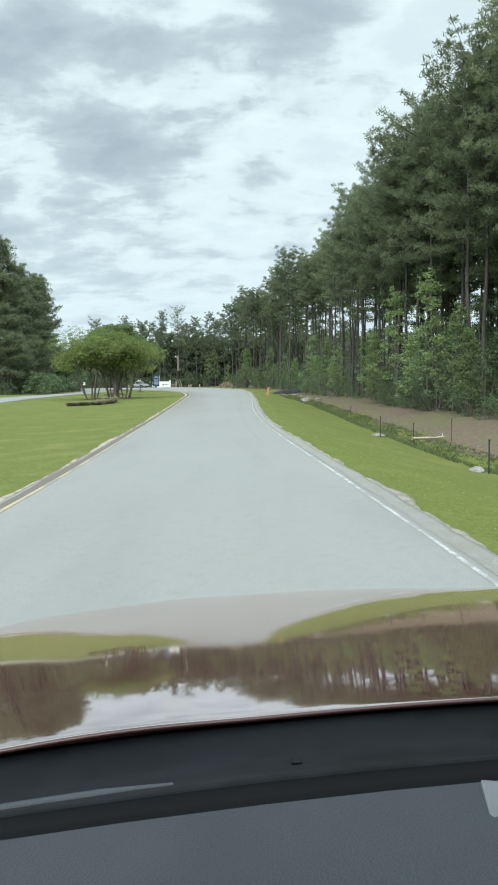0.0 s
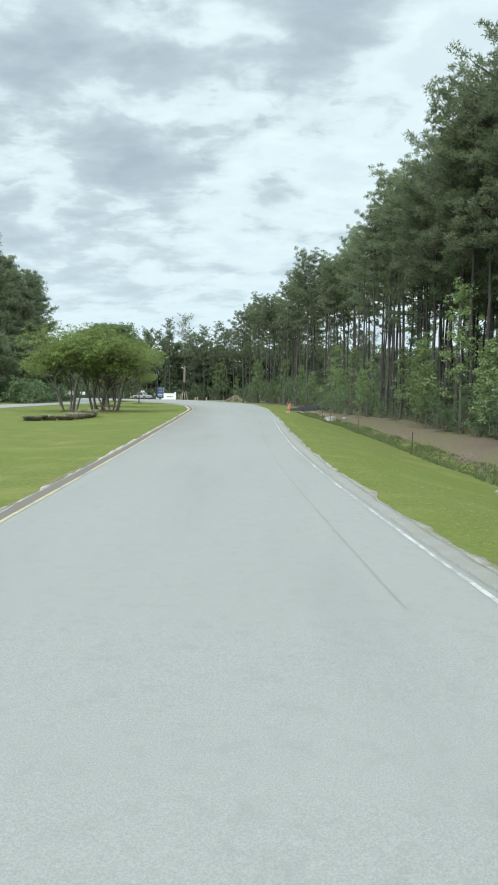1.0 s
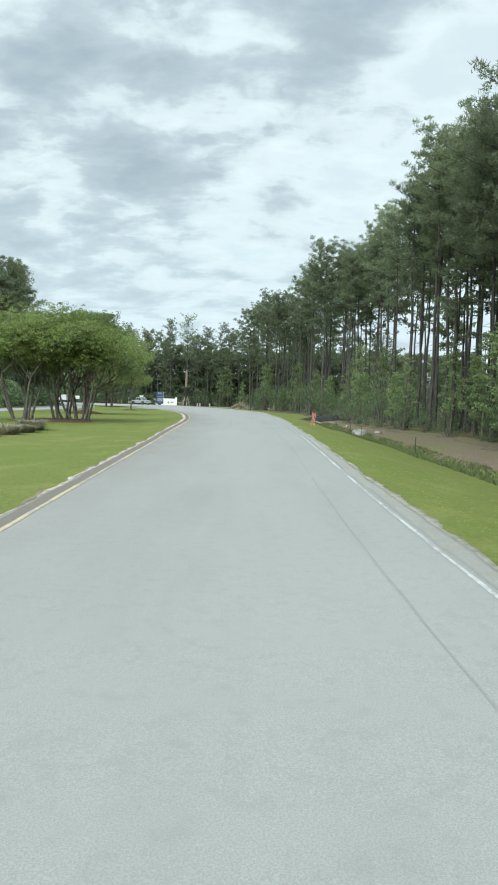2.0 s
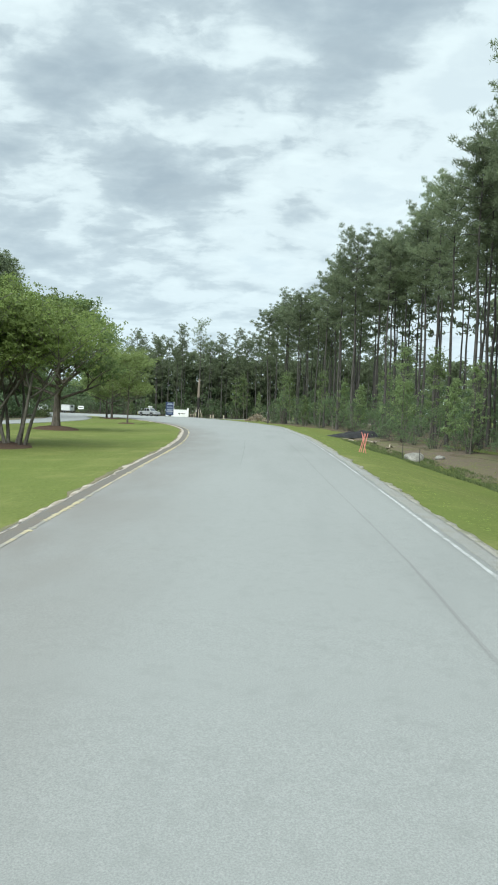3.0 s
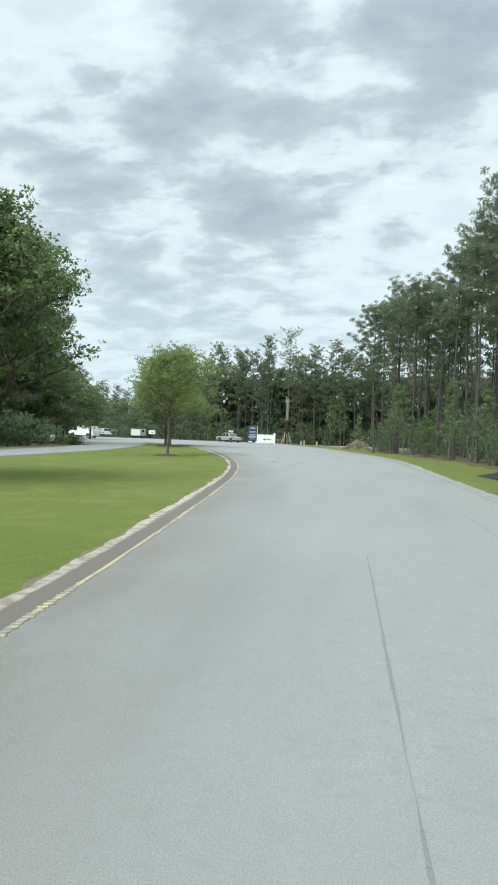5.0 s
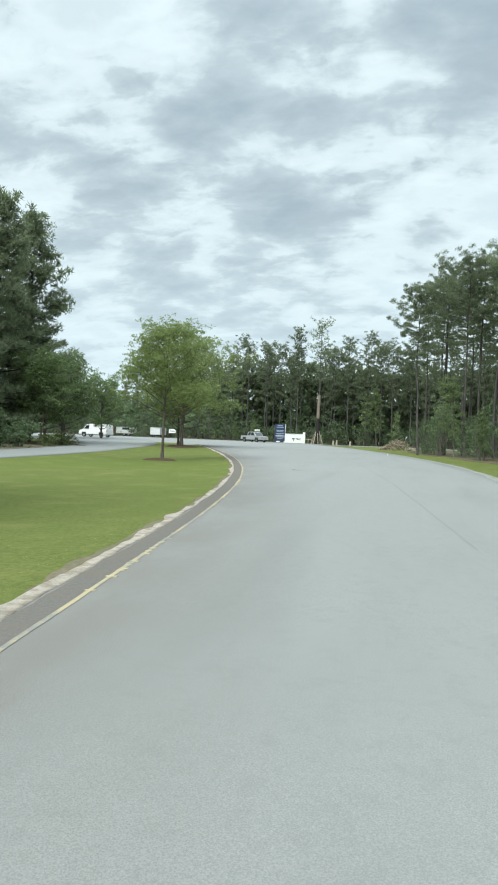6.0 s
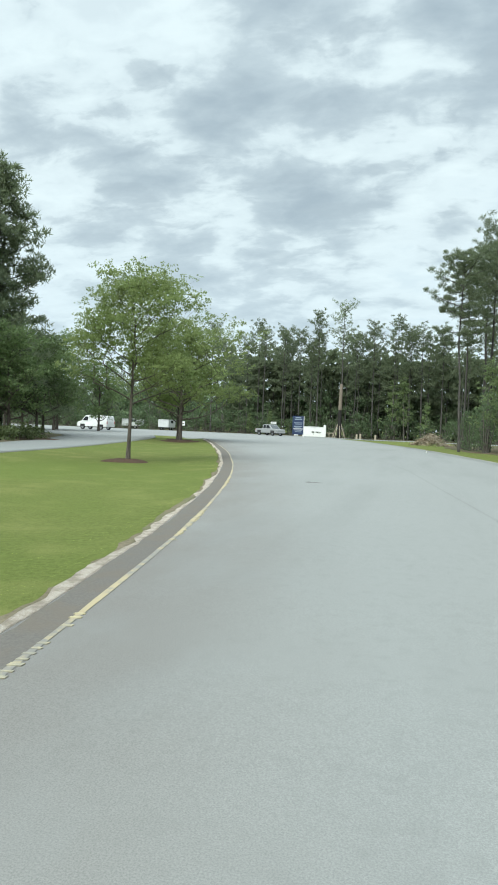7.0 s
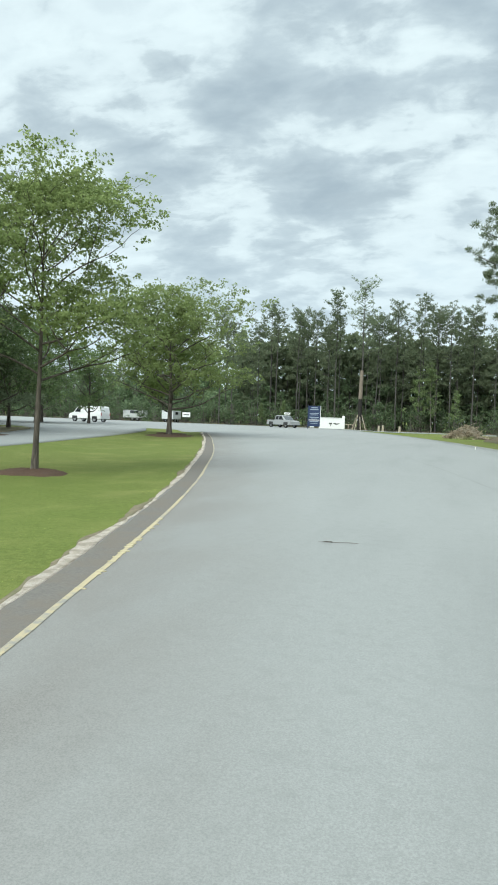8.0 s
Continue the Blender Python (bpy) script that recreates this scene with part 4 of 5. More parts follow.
for y in np.arange(84, 170, 4.2):
    for o in (0.6,):
        spots.append((float(curve(wood_front, y)) + o + rng.uniform(-0.5, 1.2), y + rng.uniform(-0.9, 0.9), rng.uniform(0.45, 0.85)))
put_copies(bushes, spots, rng)
saplings = [tree("sapling", "slim young tree with fresh spring leaves", *sapling_shape(s, h, 1700, 0.085), M_GREY_BARK, M_SAPLING, None, "young tree", "spring saplings") for s, h in ((61, 7.5), (62, 9.0), (63, 5.5))]
spots = [(float(curve(wood_front, y)) + rng.uniform(-0.3, 3.0), y, rng.uniform(0.7, 1.1)) for y in (35, 38, 41, 44, 48, 52, 55, 57, 62, 66, 70, 74, 80, 88, 93, 99, 106, 110, 117, 124, 130, 136, 141, 147, 152, 158)]
spots += [(-34.0, 216.0, 0.8), (-9.5, 216.5, 1.5), (-12.0, 218.0, 1.2), (-38.0, 215.5, 0.7), (-6.0, 214.5, 0.9)]
put_copies(saplings, spots, rng)
low = [bush_shape(s, h, w, 560, 0.205) for s, h, w in ((71, 6.0, 4.6), (72, 8.5, 4.4), (73, 4.0, 4.6))]
spots = []
for x in np.arange(-54, 34, 2.9):
    for y, k in ((216.5, 0.7), (221.5, 0.9)):
        spots.append((x + rng.uniform(-1.2, 1.2), y + rng.uniform(-1, 1), k * rng.uniform(0.6, 1.15)))
for x in np.arange(-190, -54, 4.2):
    spots.append((x, 284 + rng.uniform(-2, 2), rng.uniform(0.7, 1.4)))
for x in np.arange(-120, -54, 3.0):
    for y, k in ((214.5, 0.6), (219, 1.0)):
        spots.append((x + rng.uniform(-1, 1), y + rng.uniform(-1, 1), k * rng.uniform(0.6, 1.1)))
wood_stuff("far_undergrowth", "green thicket under the distant pines", M_GREY_BARK, M_UNDER, low, spots, rng, "thicket")
coarse = [bush_shape(s, h, w, 380, 0.315) for s, h, w in ((74, 6.0, 4.8), (75, 7.5, 4.6))]
spots = []
for x0, x1, y, lo, hi in ((-58, 36, 231, 0.8, 1.2), (-60, 38, 238, 1.1, 1.6), (-124, -56, 228, 0.8, 1.2), (-128, -58, 238, 1.0, 1.4), (-194, -56, 290, 1.0, 1.5), (-60, 38, 245, 1.6, 2.2), (-130, -56, 246, 1.2, 1.6), (-130, -56, 242, 1.0, 1.4)):
    for x in np.arange(x0, x1, 3.7):
        spots.append((x + rng.uniform(-1.5, 1.5), y + rng.uniform(-1, 1), rng.uniform(lo, hi)))
wood_stuff("far_thicket", "dim dense thicket deep in the distant wood", M_GREY_BARK, M_UNDER, coarse, spots, rng, "thicket")
spots = []
for y in np.arange(31, 170, 3.4):
    for o in (7.0, 13.0):
        if 98 < y < 130 and (o > 8 or y % 2 > 1.2):
            continue
        x = float(curve(wood_front, y)) + o + rng.uniform(-1.5, 1.5)
        if x < y * 0.36 + 16:
            spots.append((x, y, rng.uniform(0.5, 0.95) if y > 78 else rng.uniform(0.5, 0.95)))
for y in np.arange(97, 152, 3.0):
    edge = float(np.interp(y, [96, 122, 138, 152], [-33, -35.5, -39.5, -56.0]))
    for o in (0.0, 5.0):
        spots.append((edge - o + rng.uniform(-0.8, 0.8), y, rng.uniform(0.4, 0.85)))
for y in np.arange(31, 136, 3.6):
    for o in (18.0, 22.0):
        spots.append((float(curve(wood_front, y)) + o + rng.uniform(-1.5, 1.5), y, rng.uniform(0.8, 1.2)))
wood_stuff("inner_undergrowth", "dim green thicket inside the pine wood", M_GREY_BARK, M_UNDER, low, spots, rng, "thicket")


# ---- the island's trees and beds ----
def mulch(x, y, radius, height, label="brown pine-straw mulch ring round the trunk"):
    n, m = 28, 6
    r = np.random.default_rng(int(radius * 100 + y))
    a = np.arange(n) / n * 2 * np.pi
    rim = radius * (1 + 0.10 * np.sin(a * 3 + y) + 0.06 * r.normal(0, 1, n))
    vs = [(x, y, float(ground_z(x, y)) + height)]
    for k in range(1, m + 1):
        f = k / m
        px, py = x + np.cos(a) * rim * f, y + np.sin(a) * rim * f
        z = ground_z(px, py) + height * (1 - f ** 2) + (0.01 if k < m else -0.03) + 0.012 * r.normal(0, 1, n) * (k < m)
        vs += list(zip(px, py, z))
    tris = [(0, 1 + i, 1 + (i + 1) % n) for i in range(n)]
    quads = [(1 + (k - 1) * n + i, 1 + k * n + i, 1 + k * n + (i + 1) % n, 1 + (k - 1) * n + (i + 1) % n) for k in range(1, m) for i in range(n)]
    return tagged(new("mulch_bed", mesh_from("mulch_bed", vs, quads, tris, M_MULCH, True)), label, "mulch bed")


# three many-stemmed myrtles in one bed
for i, (x, y, s) in enumerate(((-14.5, 65.2, 1.10), (-12.8, 66.8, 1.06), (-11.6, 66.5, 1.0))):
    wood, ends = grow(80 + i, 6.1, 2.5, 0.95, 3, 0.075, kids=(3, 4), rise=0.55, stems=6, base_r=0.42)
    r = np.random.default_rng(90 + i)
    tree("crape_myrtle", "many-stemmed myrtle with wide yellow-green crown", wood, leaf_cloud(ends, 0.80, r, 38000, 0.047, 0.52), M_GREY_BARK, M_CRAPE,
         at_ground(x, y, 40 * i, s), "tree", "myrtles in the island bed")
mulch(-12.9, 66.2, 2.4, 0.10, "brown mulch bed under the myrtles")


def grass_clump(seed, height, width, blades, mat, name, label):
    r = np.random.default_rng(seed)
    a = r.uniform(0, 6.28, blades)
    b = np.column_stack([np.cos(a), np.sin(a), np.zeros(blades)]) * (width * 0.28 * np.sqrt(r.uniform(0, 1, (blades, 1))))
    d = np.column_stack([np.cos(a), np.sin(a), np.zeros(blades)]) * r.uniform(0.1, 0.75, (blades, 1)) * width * 0.6
    h = height * r.uniform(0.6, 1.05, (blades, 1)) * np.array([[0, 0, 1.0]])
    s = np.column_stack([-np.sin(a), np.cos(a), np.zeros(blades)]) * 0.014
    mid, tip = b + d * 0.35 + h * 0.75, b + d + h * r.uniform(0.7, 1.0, (blades, 1))
    v = np.stack([b - s, b + s, mid + s * 0.8, mid - s * 0.8, tip], 1).reshape(-1, 3)
    k = np.arange(blades)[:, None] * 5
    ob = thing(name, label, "ornamental grass", None, "dry grass clumps")
    part("blades", mesh_from("blades", v, np.hstack([k, k + 1, k + 2, k + 3]), np.hstack([k + 3, k + 2, k + 4]), mat), None, ob)
    return ob


clumps = [grass_clump(s, h, 1.3, 420, M_DRY, "ornamental_grass", "dry grey-brown ornamental grass clump") for s, h in ((101, 0.30), (102, 0.38))]
put_copies(clumps, [(-12.5, 50.0, 1.15), (-11.8, 50.6, 1.0), (-11.0, 51.0, 1.1), (-10.9, 52.6, 1.2), (-10.8, 54.2, 1.3), (-11.0, 56.0, 1.4), (-11.6, 57.8, 1.2)], rng)

# the oak and the younger trees along the island
wood, ends = grow(111, 7.1, 1.9, 0.95, 4, 0.25, 0.02, (3, 3), 0.80, reach=4.2, limbs=22, inner=3)
wood, ends = rounded(wood, ends, (0, 0, 4.3), (4.1, 4.1, 3.3))
tree("oak_tree", "large round-crowned oak with dense green leaves", wood, leaf_cloud(ends, 0.62, np.random.default_rng(112), 72000, 0.062, 0.6), M_DARK_BARK, M_OAK, at_ground(-16.3, 86.4, 20, 1.06), "tree")
mulch(-16.3, 86.4, 1.5, 0.26)
wood, ends = grow(121, 6.3, 2.4, 0.95, 4, 0.080, 0.03, (2, 3), 0.75, reach=3.0, limbs=17, inner=2)
tree("street_tree", "slender young shade tree with airy light green crown", wood, leaf_cloud(ends, 0.48, np.random.default_rng(122), 36000, 0.046, 0.5), M_DARK_BARK, M_SPRING, at_ground(-17.6, 115.0, 70, 0.98), "tree", "island shade trees")
mulch(-17.7, 115.0, 0.95, 0.10)
wood, ends = grow(131, 7.6, 2.0, 0.95, 4, 0.18, 0.0, (2, 3), 0.62, reach=5.6, limbs=19, inner=2)
tree("street_tree", "full spreading shade tree with green spring leaves", wood, leaf_cloud(ends, 0.7, np.random.default_rng(132), 26000, 0.08, 0.5), M_DARK_BARK, M_SPRING, at_ground(-26.6, 146.0, 10), "tree", "island shade trees")
wood, ends = grow(133, 6.8, 1.8, 0.9, 4, 0.14, 0.0, (2, 3), 0.65, reach=4.6, limbs=15, inner=2)
tree("street_tree", "smaller shade tree with bright green leaves", wood, leaf_cloud(ends, 0.6, np.random.default_rng(134), 15000, 0.11, 0.5), M_DARK_BARK, M_SPRING, at_ground(-28.6, 151.0, 130), "tree", "island shade trees")
mulch(-26.6, 146.0, 1.7, 0.16)
mulch(-28.6, 151.0, 1.3, 0.12)

# across the far carriageway: greyish trees, green shrubs and a low hedge
for i, (x, y, h) in enumerate(((-34.0, 131.5, 7.0), (-40.5, 147.0, 8.5), (-36.0, 138.5, 7.0), (-50.0, 156.0, 8.5), (-45.5, 151.5, 8.0))):
    wood, ends = grow(141 + i, h * 0.85, 1.3, 1.0, 4, 0.14, 0.0, (2, 3), 0.75, reach=3.2, limbs=14, inner=2)
    tree("roadside_tree", "low-branched roadside tree with green spring leaves", wood, leaf_cloud(ends, 0.8, np.random.default_rng(150 + i), 9500, 0.09, 0.7), M_DARK_BARK, M_GREYLEAF if i > 2 else M_OAK, at_ground(x, y, 50 * i), "tree", "trees by the far carriageway")
for i, (x, y, h) in enumerate(((-50.6, 166.5, 9.0), (-54.5, 163.0, 10.5), (-53.0, 171.5, 11.0), (-58.5, 168.0, 10.0), (-48.5, 174.5, 8.0))):
    wood, ends = grow(181 + i, h, 1.2, 1.0, 4, 0.16, 0.0, (2, 3), 0.75, reach=3.6, limbs=16, inner=2)
    tree("roadside_tree", "dense grey-green tree standing beside the yard", wood, leaf_cloud(ends, 0.9, np.random.default_rng(190 + i), 8000, 0.12, 0.7), M_DARK_BARK, M_GREYLEAF if i % 2 else M_OAK, at_ground(x, y, 70 * i), "tree", "trees beside the yard")
hedge = [tree("shrub", "rounded green roadside shrub", *bush_shape(s, 2.6, 3.0, 1500, 0.12), M_GREY_BARK, M_UNDER, None, "shrub", "shrubs by the far carriageway") for s in (161, 162)]
put_copies(hedge, [(-29.6, 108.5, 0.8), (-30.4, 112.0, 0.9), (-31.0, 116.0, 0.95), (-31.8, 120.0, 0.9), (-31.4, 123.0, 0.7), (-29.5, 104.0, 1.1), (-28.8, 100.0, 1.0), (-28.4, 95.0, 1.1)], rng)
low_hedge = [tree("low_hedge_bush", "low dark clipped bush in a mulch bed", *bush_shape(s, 0.85, 1.8, 900, 0.07), M_GREY_BARK, M_REED, None, "shrub", "low hedge bushes") for s in (171, 172)]
put_copies(low_hedge, [(-31.2, 127.5, 1.0), (-31.8, 129.6, 1.1), (-32.6, 131.6, 1.0), (-33.4, 133.6, 0.9)], rng)
mulch(-33.2, 131.6, 2.9, 0.08, "brown mulch bed beside the far carriageway")


def blade_field(name, label, pts, height, mat, r, per=3, width=0.009, category="grass", lean=0.4):
    """Short blades scattered over the ground."""
    p = np.repeat(pts, per, 0) + np.column_stack([r.normal(0, 0.035, (len(pts) * per, 2)), np.zeros(len(pts) * per)])
    n = len(p)
    a = r.uniform(0, 6.28, n)
    h = (np.repeat(np.broadcast_to(height, (len(pts),)), per) * r.uniform(0.5, 1.2, n))[:, None]
    s = np.column_stack([np.cos(a), np.sin(a), np.zeros(n)]) * width
    tip = p + np.column_stack([r.normal(0, lean, (n, 2)), np.ones(n)]) * h
    v = np.stack([p - s, p + s, tip], 1).reshape(-1, 3)
    return tagged(new(name, mesh_from(name, v, tris=np.arange(len(v)).reshape(-1, 3), mats=mat)), label, category, kind="stuff")


def scatter(n, y0, y1, inner, outer, r, bias=1.0):
    y = r.uniform(y0, y1, n)
    u = r.uniform(0, 1, n) ** bias
    x = inner(y) + (outer(y) - inner(y)) * u
    return np.column_stack([x, y, ground_z(x, y) - 0.02])


r = np.random.default_rng(200)
pts = np.concatenate([scatter(14000, 6, 128, yellow_at(-0.65), yellow_at(-5.0), r, 1.9), scatter(10000, 4, 110, white_at(0.66), white_at(6.0), r, 1.6)])
blade_field("grass", "short green grass blades along the road's edges", pts, 0.009, M_BLADE, r, lean=4.5)
pts = scatter(9000, 14, 112, white_at(5.9), white_at(8.0), r)
blade_field("ditch_weeds", "dark green weeds and rushes along the ditch", pts, 0.13 + 0.08 * lumps(pts[:, 0] * 3, pts[:, 1], 1.7), M_REED, r, 4, 0.022, "weeds")
pts = scatter(900, 14, 112, white_at(7.6), white_at(9.5), r, 1.5)
blade_field("dirt_weeds", "sparse yellowish weeds on the bare dirt", pts, 0.10, M_BLADE, r, 4, 0.014, "weeds", 0.8)


# ---- beside the ditch ----
def stone(seed, sx, sy, sz):
    bm = bmesh.new()
    bmesh.ops.create_icosphere(bm, subdivisions=3, radius=1.0)
    for v in bm.verts:
        k = 1 + 0.28 * noise.noise(v.co * 1.3 + Vector((seed, 0, 0))) + 0.10 * noise.noise(v.co * 3.7 + Vector((0, seed, 0)))
        v.co = Vector((v.co.x * sx, v.co.y * sy, max(v.co.z, -0.35) * sz)) * k
    return bm


def boulder(seed, x, y, sx, sy, sz, label):
    ob = part("boulder", stone(seed, sx, sy, sz), M_DEBRIS, None)
    for f in ob.data.polygons:
        f.use_smooth = True
    ob.matrix_basis = at_ground(x, y, seed * 40, 1.0, -0.2 * sz)
    return tagged(ob, label, "boulder", "pale stones")


boulder(1, 6.4, 19.3, 0.26, 0.2, 0.12, "pale sun-bleached stone in the ditch")
boulder(2, 7.3, 86.0, 0.85, 0.65, 0.5, "large pale grey boulder beside the ditch")
boulder(3, 8.6, 84.6, 0.35, 0.3, 0.2, "grey boulder beside the ditch")
boulder(4, 5.9, 31.2, 0.3, 0.22, 0.12, "small pale stone at the ditch")

steel_post = thing("fence_post", "thin dark steel post in the ditch bank", "post", at_ground(5.9, 30.8, 0, 1, 0.15), "ditch posts")
bm = boxes((-0.022, 0.022, -0.004, 0.004, 0, 1.05), (-0.004, 0.004, -0.004, 0.03, 0, 1.05))
part("shaft", bm, M_POST, steel_post)
part("tip", boxes((-0.024, 0.024, -0.01, 0.032, 1.05, 1.10), bevel=0.003), M_POST, steel_post)
for x, y in ((7.3, 30.5), (8.7, 29.6), (6.7, 19.2), (6.4, 85.4), (6.9, 82.6), (7.0, 47.0), (6.6, 62.0)):
    copy_thing(steel_post, at_ground(x, y, 30 * x, 1, 0.15))


def bent_log(name, x, y, turn, length, radius, seed, label):
    r = np.random.default_rng(seed)
    u = np.linspace(0, 1, 7)
    pts = np.column_stack([(u - 0.5) * length, r.normal(0, 0.05, 7) * length * 0.3, np.full(7, radius * 0.8) + 0.06 * r.normal(0, 1, 7)])
    ob = thing(name, label, "log", at_ground(x, y, turn, 1, 0), "bleached branches")
    tube_part("stem", pts, radius * (1 - 0.5 * u), M_PALE_WOOD, ob, 7)
    k = pts[4]
    tube_part("side_branch", [k, k + np.array([0.3, 0.35, 0.08]) * length * 0.5, k + np.array([0.42, 0.6, 0.05]) * length * 0.5], [radius * 0.5, radius * 0.35, radius * 0.15], M_PALE_WOOD, ob, 6)


bent_log("fallen_branch", 8.4, 31.0, 25, 2.6, 0.07, 1, "bleached fallen branch on the ditch bank")
bent_log("fallen_branch", 7.6, 106.0, 80, 3.2, 0.09, 2, "bleached log lying on the bare dirt")
bent_log("fallen_branch", 8.0, 99.0, 60, 2.4, 0.07, 3, "pale broken branch on the bare dirt")
bent_log("fallen_branch", 6.2, 112.0, 100, 2.8, 0.09, 4, "pale log beside the black plastic heap")


def tarp_heap(x, y, turn):
    """A slumped heap of black plastic sheeting with folds."""
    n, m = 40, 18
    u, v = np.meshgrid(np.linspace(-1, 1, n), np.linspace(-1, 1, m), indexing="ij")
    rr = np.sqrt(u ** 2 + v ** 2)
    h = np.clip(1 - rr ** 2.4, 0, 1) ** 0.8
    fold = 0.10 * np.sin(u * 14 + 2 * np.sin(v * 4)) + 0.07 * np.sin(v * 11 - u * 6) + 0.05 * np.sin(u * 31)
    z = 0.7 * h * (0.8 + fold + 0.25 * np.sin(u * 2.6 + 1))
    pts = np.stack([u * 4.2, v * 1.2, z], -1).reshape(-1, 3)
    i, j = np.meshgrid(np.arange(n - 1), np.arange(m - 1), indexing="ij")
    q = np.stack([i * m + j, (i + 1) * m + j, (i + 1) * m + j + 1, i * m + j + 1], -1).reshape(-1, 4)
    keep = (h.reshape(-1)[q] > 0).any(1)
    ob = tagged(new("plastic_tarp", mesh_from("plastic_tarp", pts, q[keep], mats=M_TARP, smooth=True)), "crumpled black plastic tarp heaped on the bare ground", "tarp")
    ob.matrix_basis = at_ground(x, y, turn, 1, 0.05)


tarp_heap(7.6, 116.6, 6)


def survey_stakes(x, y):
    ob = thing("survey_stakes", "crossed pink-painted wooden survey stakes in the grass", "stakes", at_ground(x, y, 8))
    for x0, x1, y0, top in ((-0.17, 0.08, 0.0, 0.92), (0.17, -0.07, 0.05, 0.96), (0.02, 0.20, -0.04, 0.9), (-0.05, 0.14, 0.12, 0.86)):
        bm = boxes((-0.014, 0.014, -0.006, 0.006, -0.1, top), bevel=0.002)
        s = part("stake", bm, M_ORANGE, ob)
        lean = math.degrees(math.atan2(x1 - x0, top))
        s.matrix_basis = pose(x0, y0, 0, 0, lean, 6 * x0)


survey_stakes(2.15, 72.0)

# a fallen twig on the road, and the small marker in the grass
twig = thing("twig", "dark broken twig lying on the asphalt", "twig", pose(-8.85, 107.75, float(ground_z(-8.85, 107.75)) + 0.03, 0, 0, 12))
tube_part("stem", [(-0.24, 0.02, 0.008), (-0.06, -0.01, 0.010), (0.12, 0.015, 0.010), (0.23, 0.0, 0.008)], [0.002, 0.003, 0.004, 0.003], M_DARK_BARK, twig, 6)
tube_part("side_twig", [(-0.08, -0.01, 0.018), (-0.16, -0.04, 0.024), (-0.2, -0.05, 0.02)], [0.007, 0.005, 0.003], M_DARK_BARK, twig, 5)
marker = thing("utility_marker", "short white utility marker post with yellow cap in grass", "marker post", at_ground(-5.8, 143.6, 0, 0.5))
tube_part("post", [(0, 0, -0.1), (0, 0, 0.2), (0, 0, 0.42)], [0.06, 0.06, 0.055], M_WHITE, marker, 10)
tube_part("cap", [(0, 0, 0.42), (0, 0, 0.50), (0, 0, 0.53)], [0.075, 0.07, 0.02], M_YELLOW_LINE, marker, 10)


def litter(x, y, turn, size):
    """A crumpled scrap of white paper."""
    ob = part("paper_scrap", stone(turn, 0.16 * size, 0.10 * size, 0.07 * size), M_WHITE, None)
    ob.matrix_basis = at_ground(x, y, turn, 1.0, -0.01)
    tagged(ob, "crumpled scrap of white paper on the grass", "litter", "scraps of litter")


litter(-4.4, 34.5, 20, 0.3)


def brush_pile(x, y):
    r = np.random.default_rng(300)
    wood = []
    for i in range(150):
        a = r.uniform(0, 3.14)
        c = np.array([np.clip(r.normal(0, 1.4), -2.4, 2.4), np.clip(r.normal(0, 0.7), -1.1, 1.1), 0])
        c[2] = max(0.05, 2.0 * math.exp(-(c[0] / 2.2) ** 2 - (c[1] / 1.2) ** 2) * r.uniform(0.2, 1.0))
        d = np.array([math.cos(a), math.sin(a) * 0.5, r.normal(0, 0.3)]) * r.uniform(0.5, 1.5)
        wood.append(tube(np.array([c - d, c + np.array([0, 0, 0.08]), c + d]), [0.028, 0.022, 0.006], 4))
    v, q = joined(wood)
    v[:, 2] = np.maximum(v[:, 2], -0.05)
    ob = thing("brush_pile", "heap of cut brown brush and branches", "brush pile", at_ground(x, y, 5, 0.75))
    part("branches", mesh_from("branches", v, q, mats=M_PALE_WOOD, smooth=True), None, ob)
    c = np.column_stack([r.normal(0, 1.6, 60), r.normal(0, 0.7, 60), np.zeros(60)])
    c[:, 2] = 2.0 * np.exp(-(c[:, 0] / 2.2) ** 2 - (c[:, 1] / 1.2) ** 2) * r.uniform(0.3, 1.0, 60)
    lf = leaf_cloud(c, 0.5, r, 3500, 0.10, 0.6)
    part("dead_leaves", mesh_from("dead_leaves", lf[0], lf[1], mats=M_BRUSH), None, ob, "withered brown leaves")


brush_pile(-5.2, 179.0)


# ---- signs, wall and vehicles round the junction ----
def sign_board(x, y):
    g = float(ground_z(x, y))
    ob = thing("directory_sign", "tall navy sign board with white lettering bars on posts", "sign", pose(x, y, g - 0.05, 0, 0, 8))
    for px in (-0.92, 0.92):
        part("post", boxes((px - 0.035, px + 0.035, -0.05, 0.05, 0, 3.5), bevel=0.008), M_WHITE if px > 0 else M_NAVY, ob, "square post")
    part("panel", boxes((-0.87, 0.87, -0.04, 0.04, 0.45, 3.45), bevel=0.01), M_NAVY, ob, "navy blue panel")
    for w, z, h in ((0.9, 3.12, 0.12), (1.2, 2.86, 0.10), (1.3, 2.30, 0.09), (1.1, 2.10, 0.07), (1.35, 1.72, 0.10), (0.9, 1.50, 0.07), (1.3, 1.12, 0.10), (1.0, 0.86, 0.07)):
        part("lettering", boxes((-w / 2, w / 2, -0.052, -0.036, z, z + h), bevel=0.004), M_SIGN_TEXT, ob, "faded white lettering bar")
    part("picture_band", boxes((-0.8, 0.8, -0.05, -0.036, 1.30, 1.46), bevel=0.004), M_GREY_TRIM, ob)


sign_board(-26.0, 200.5)


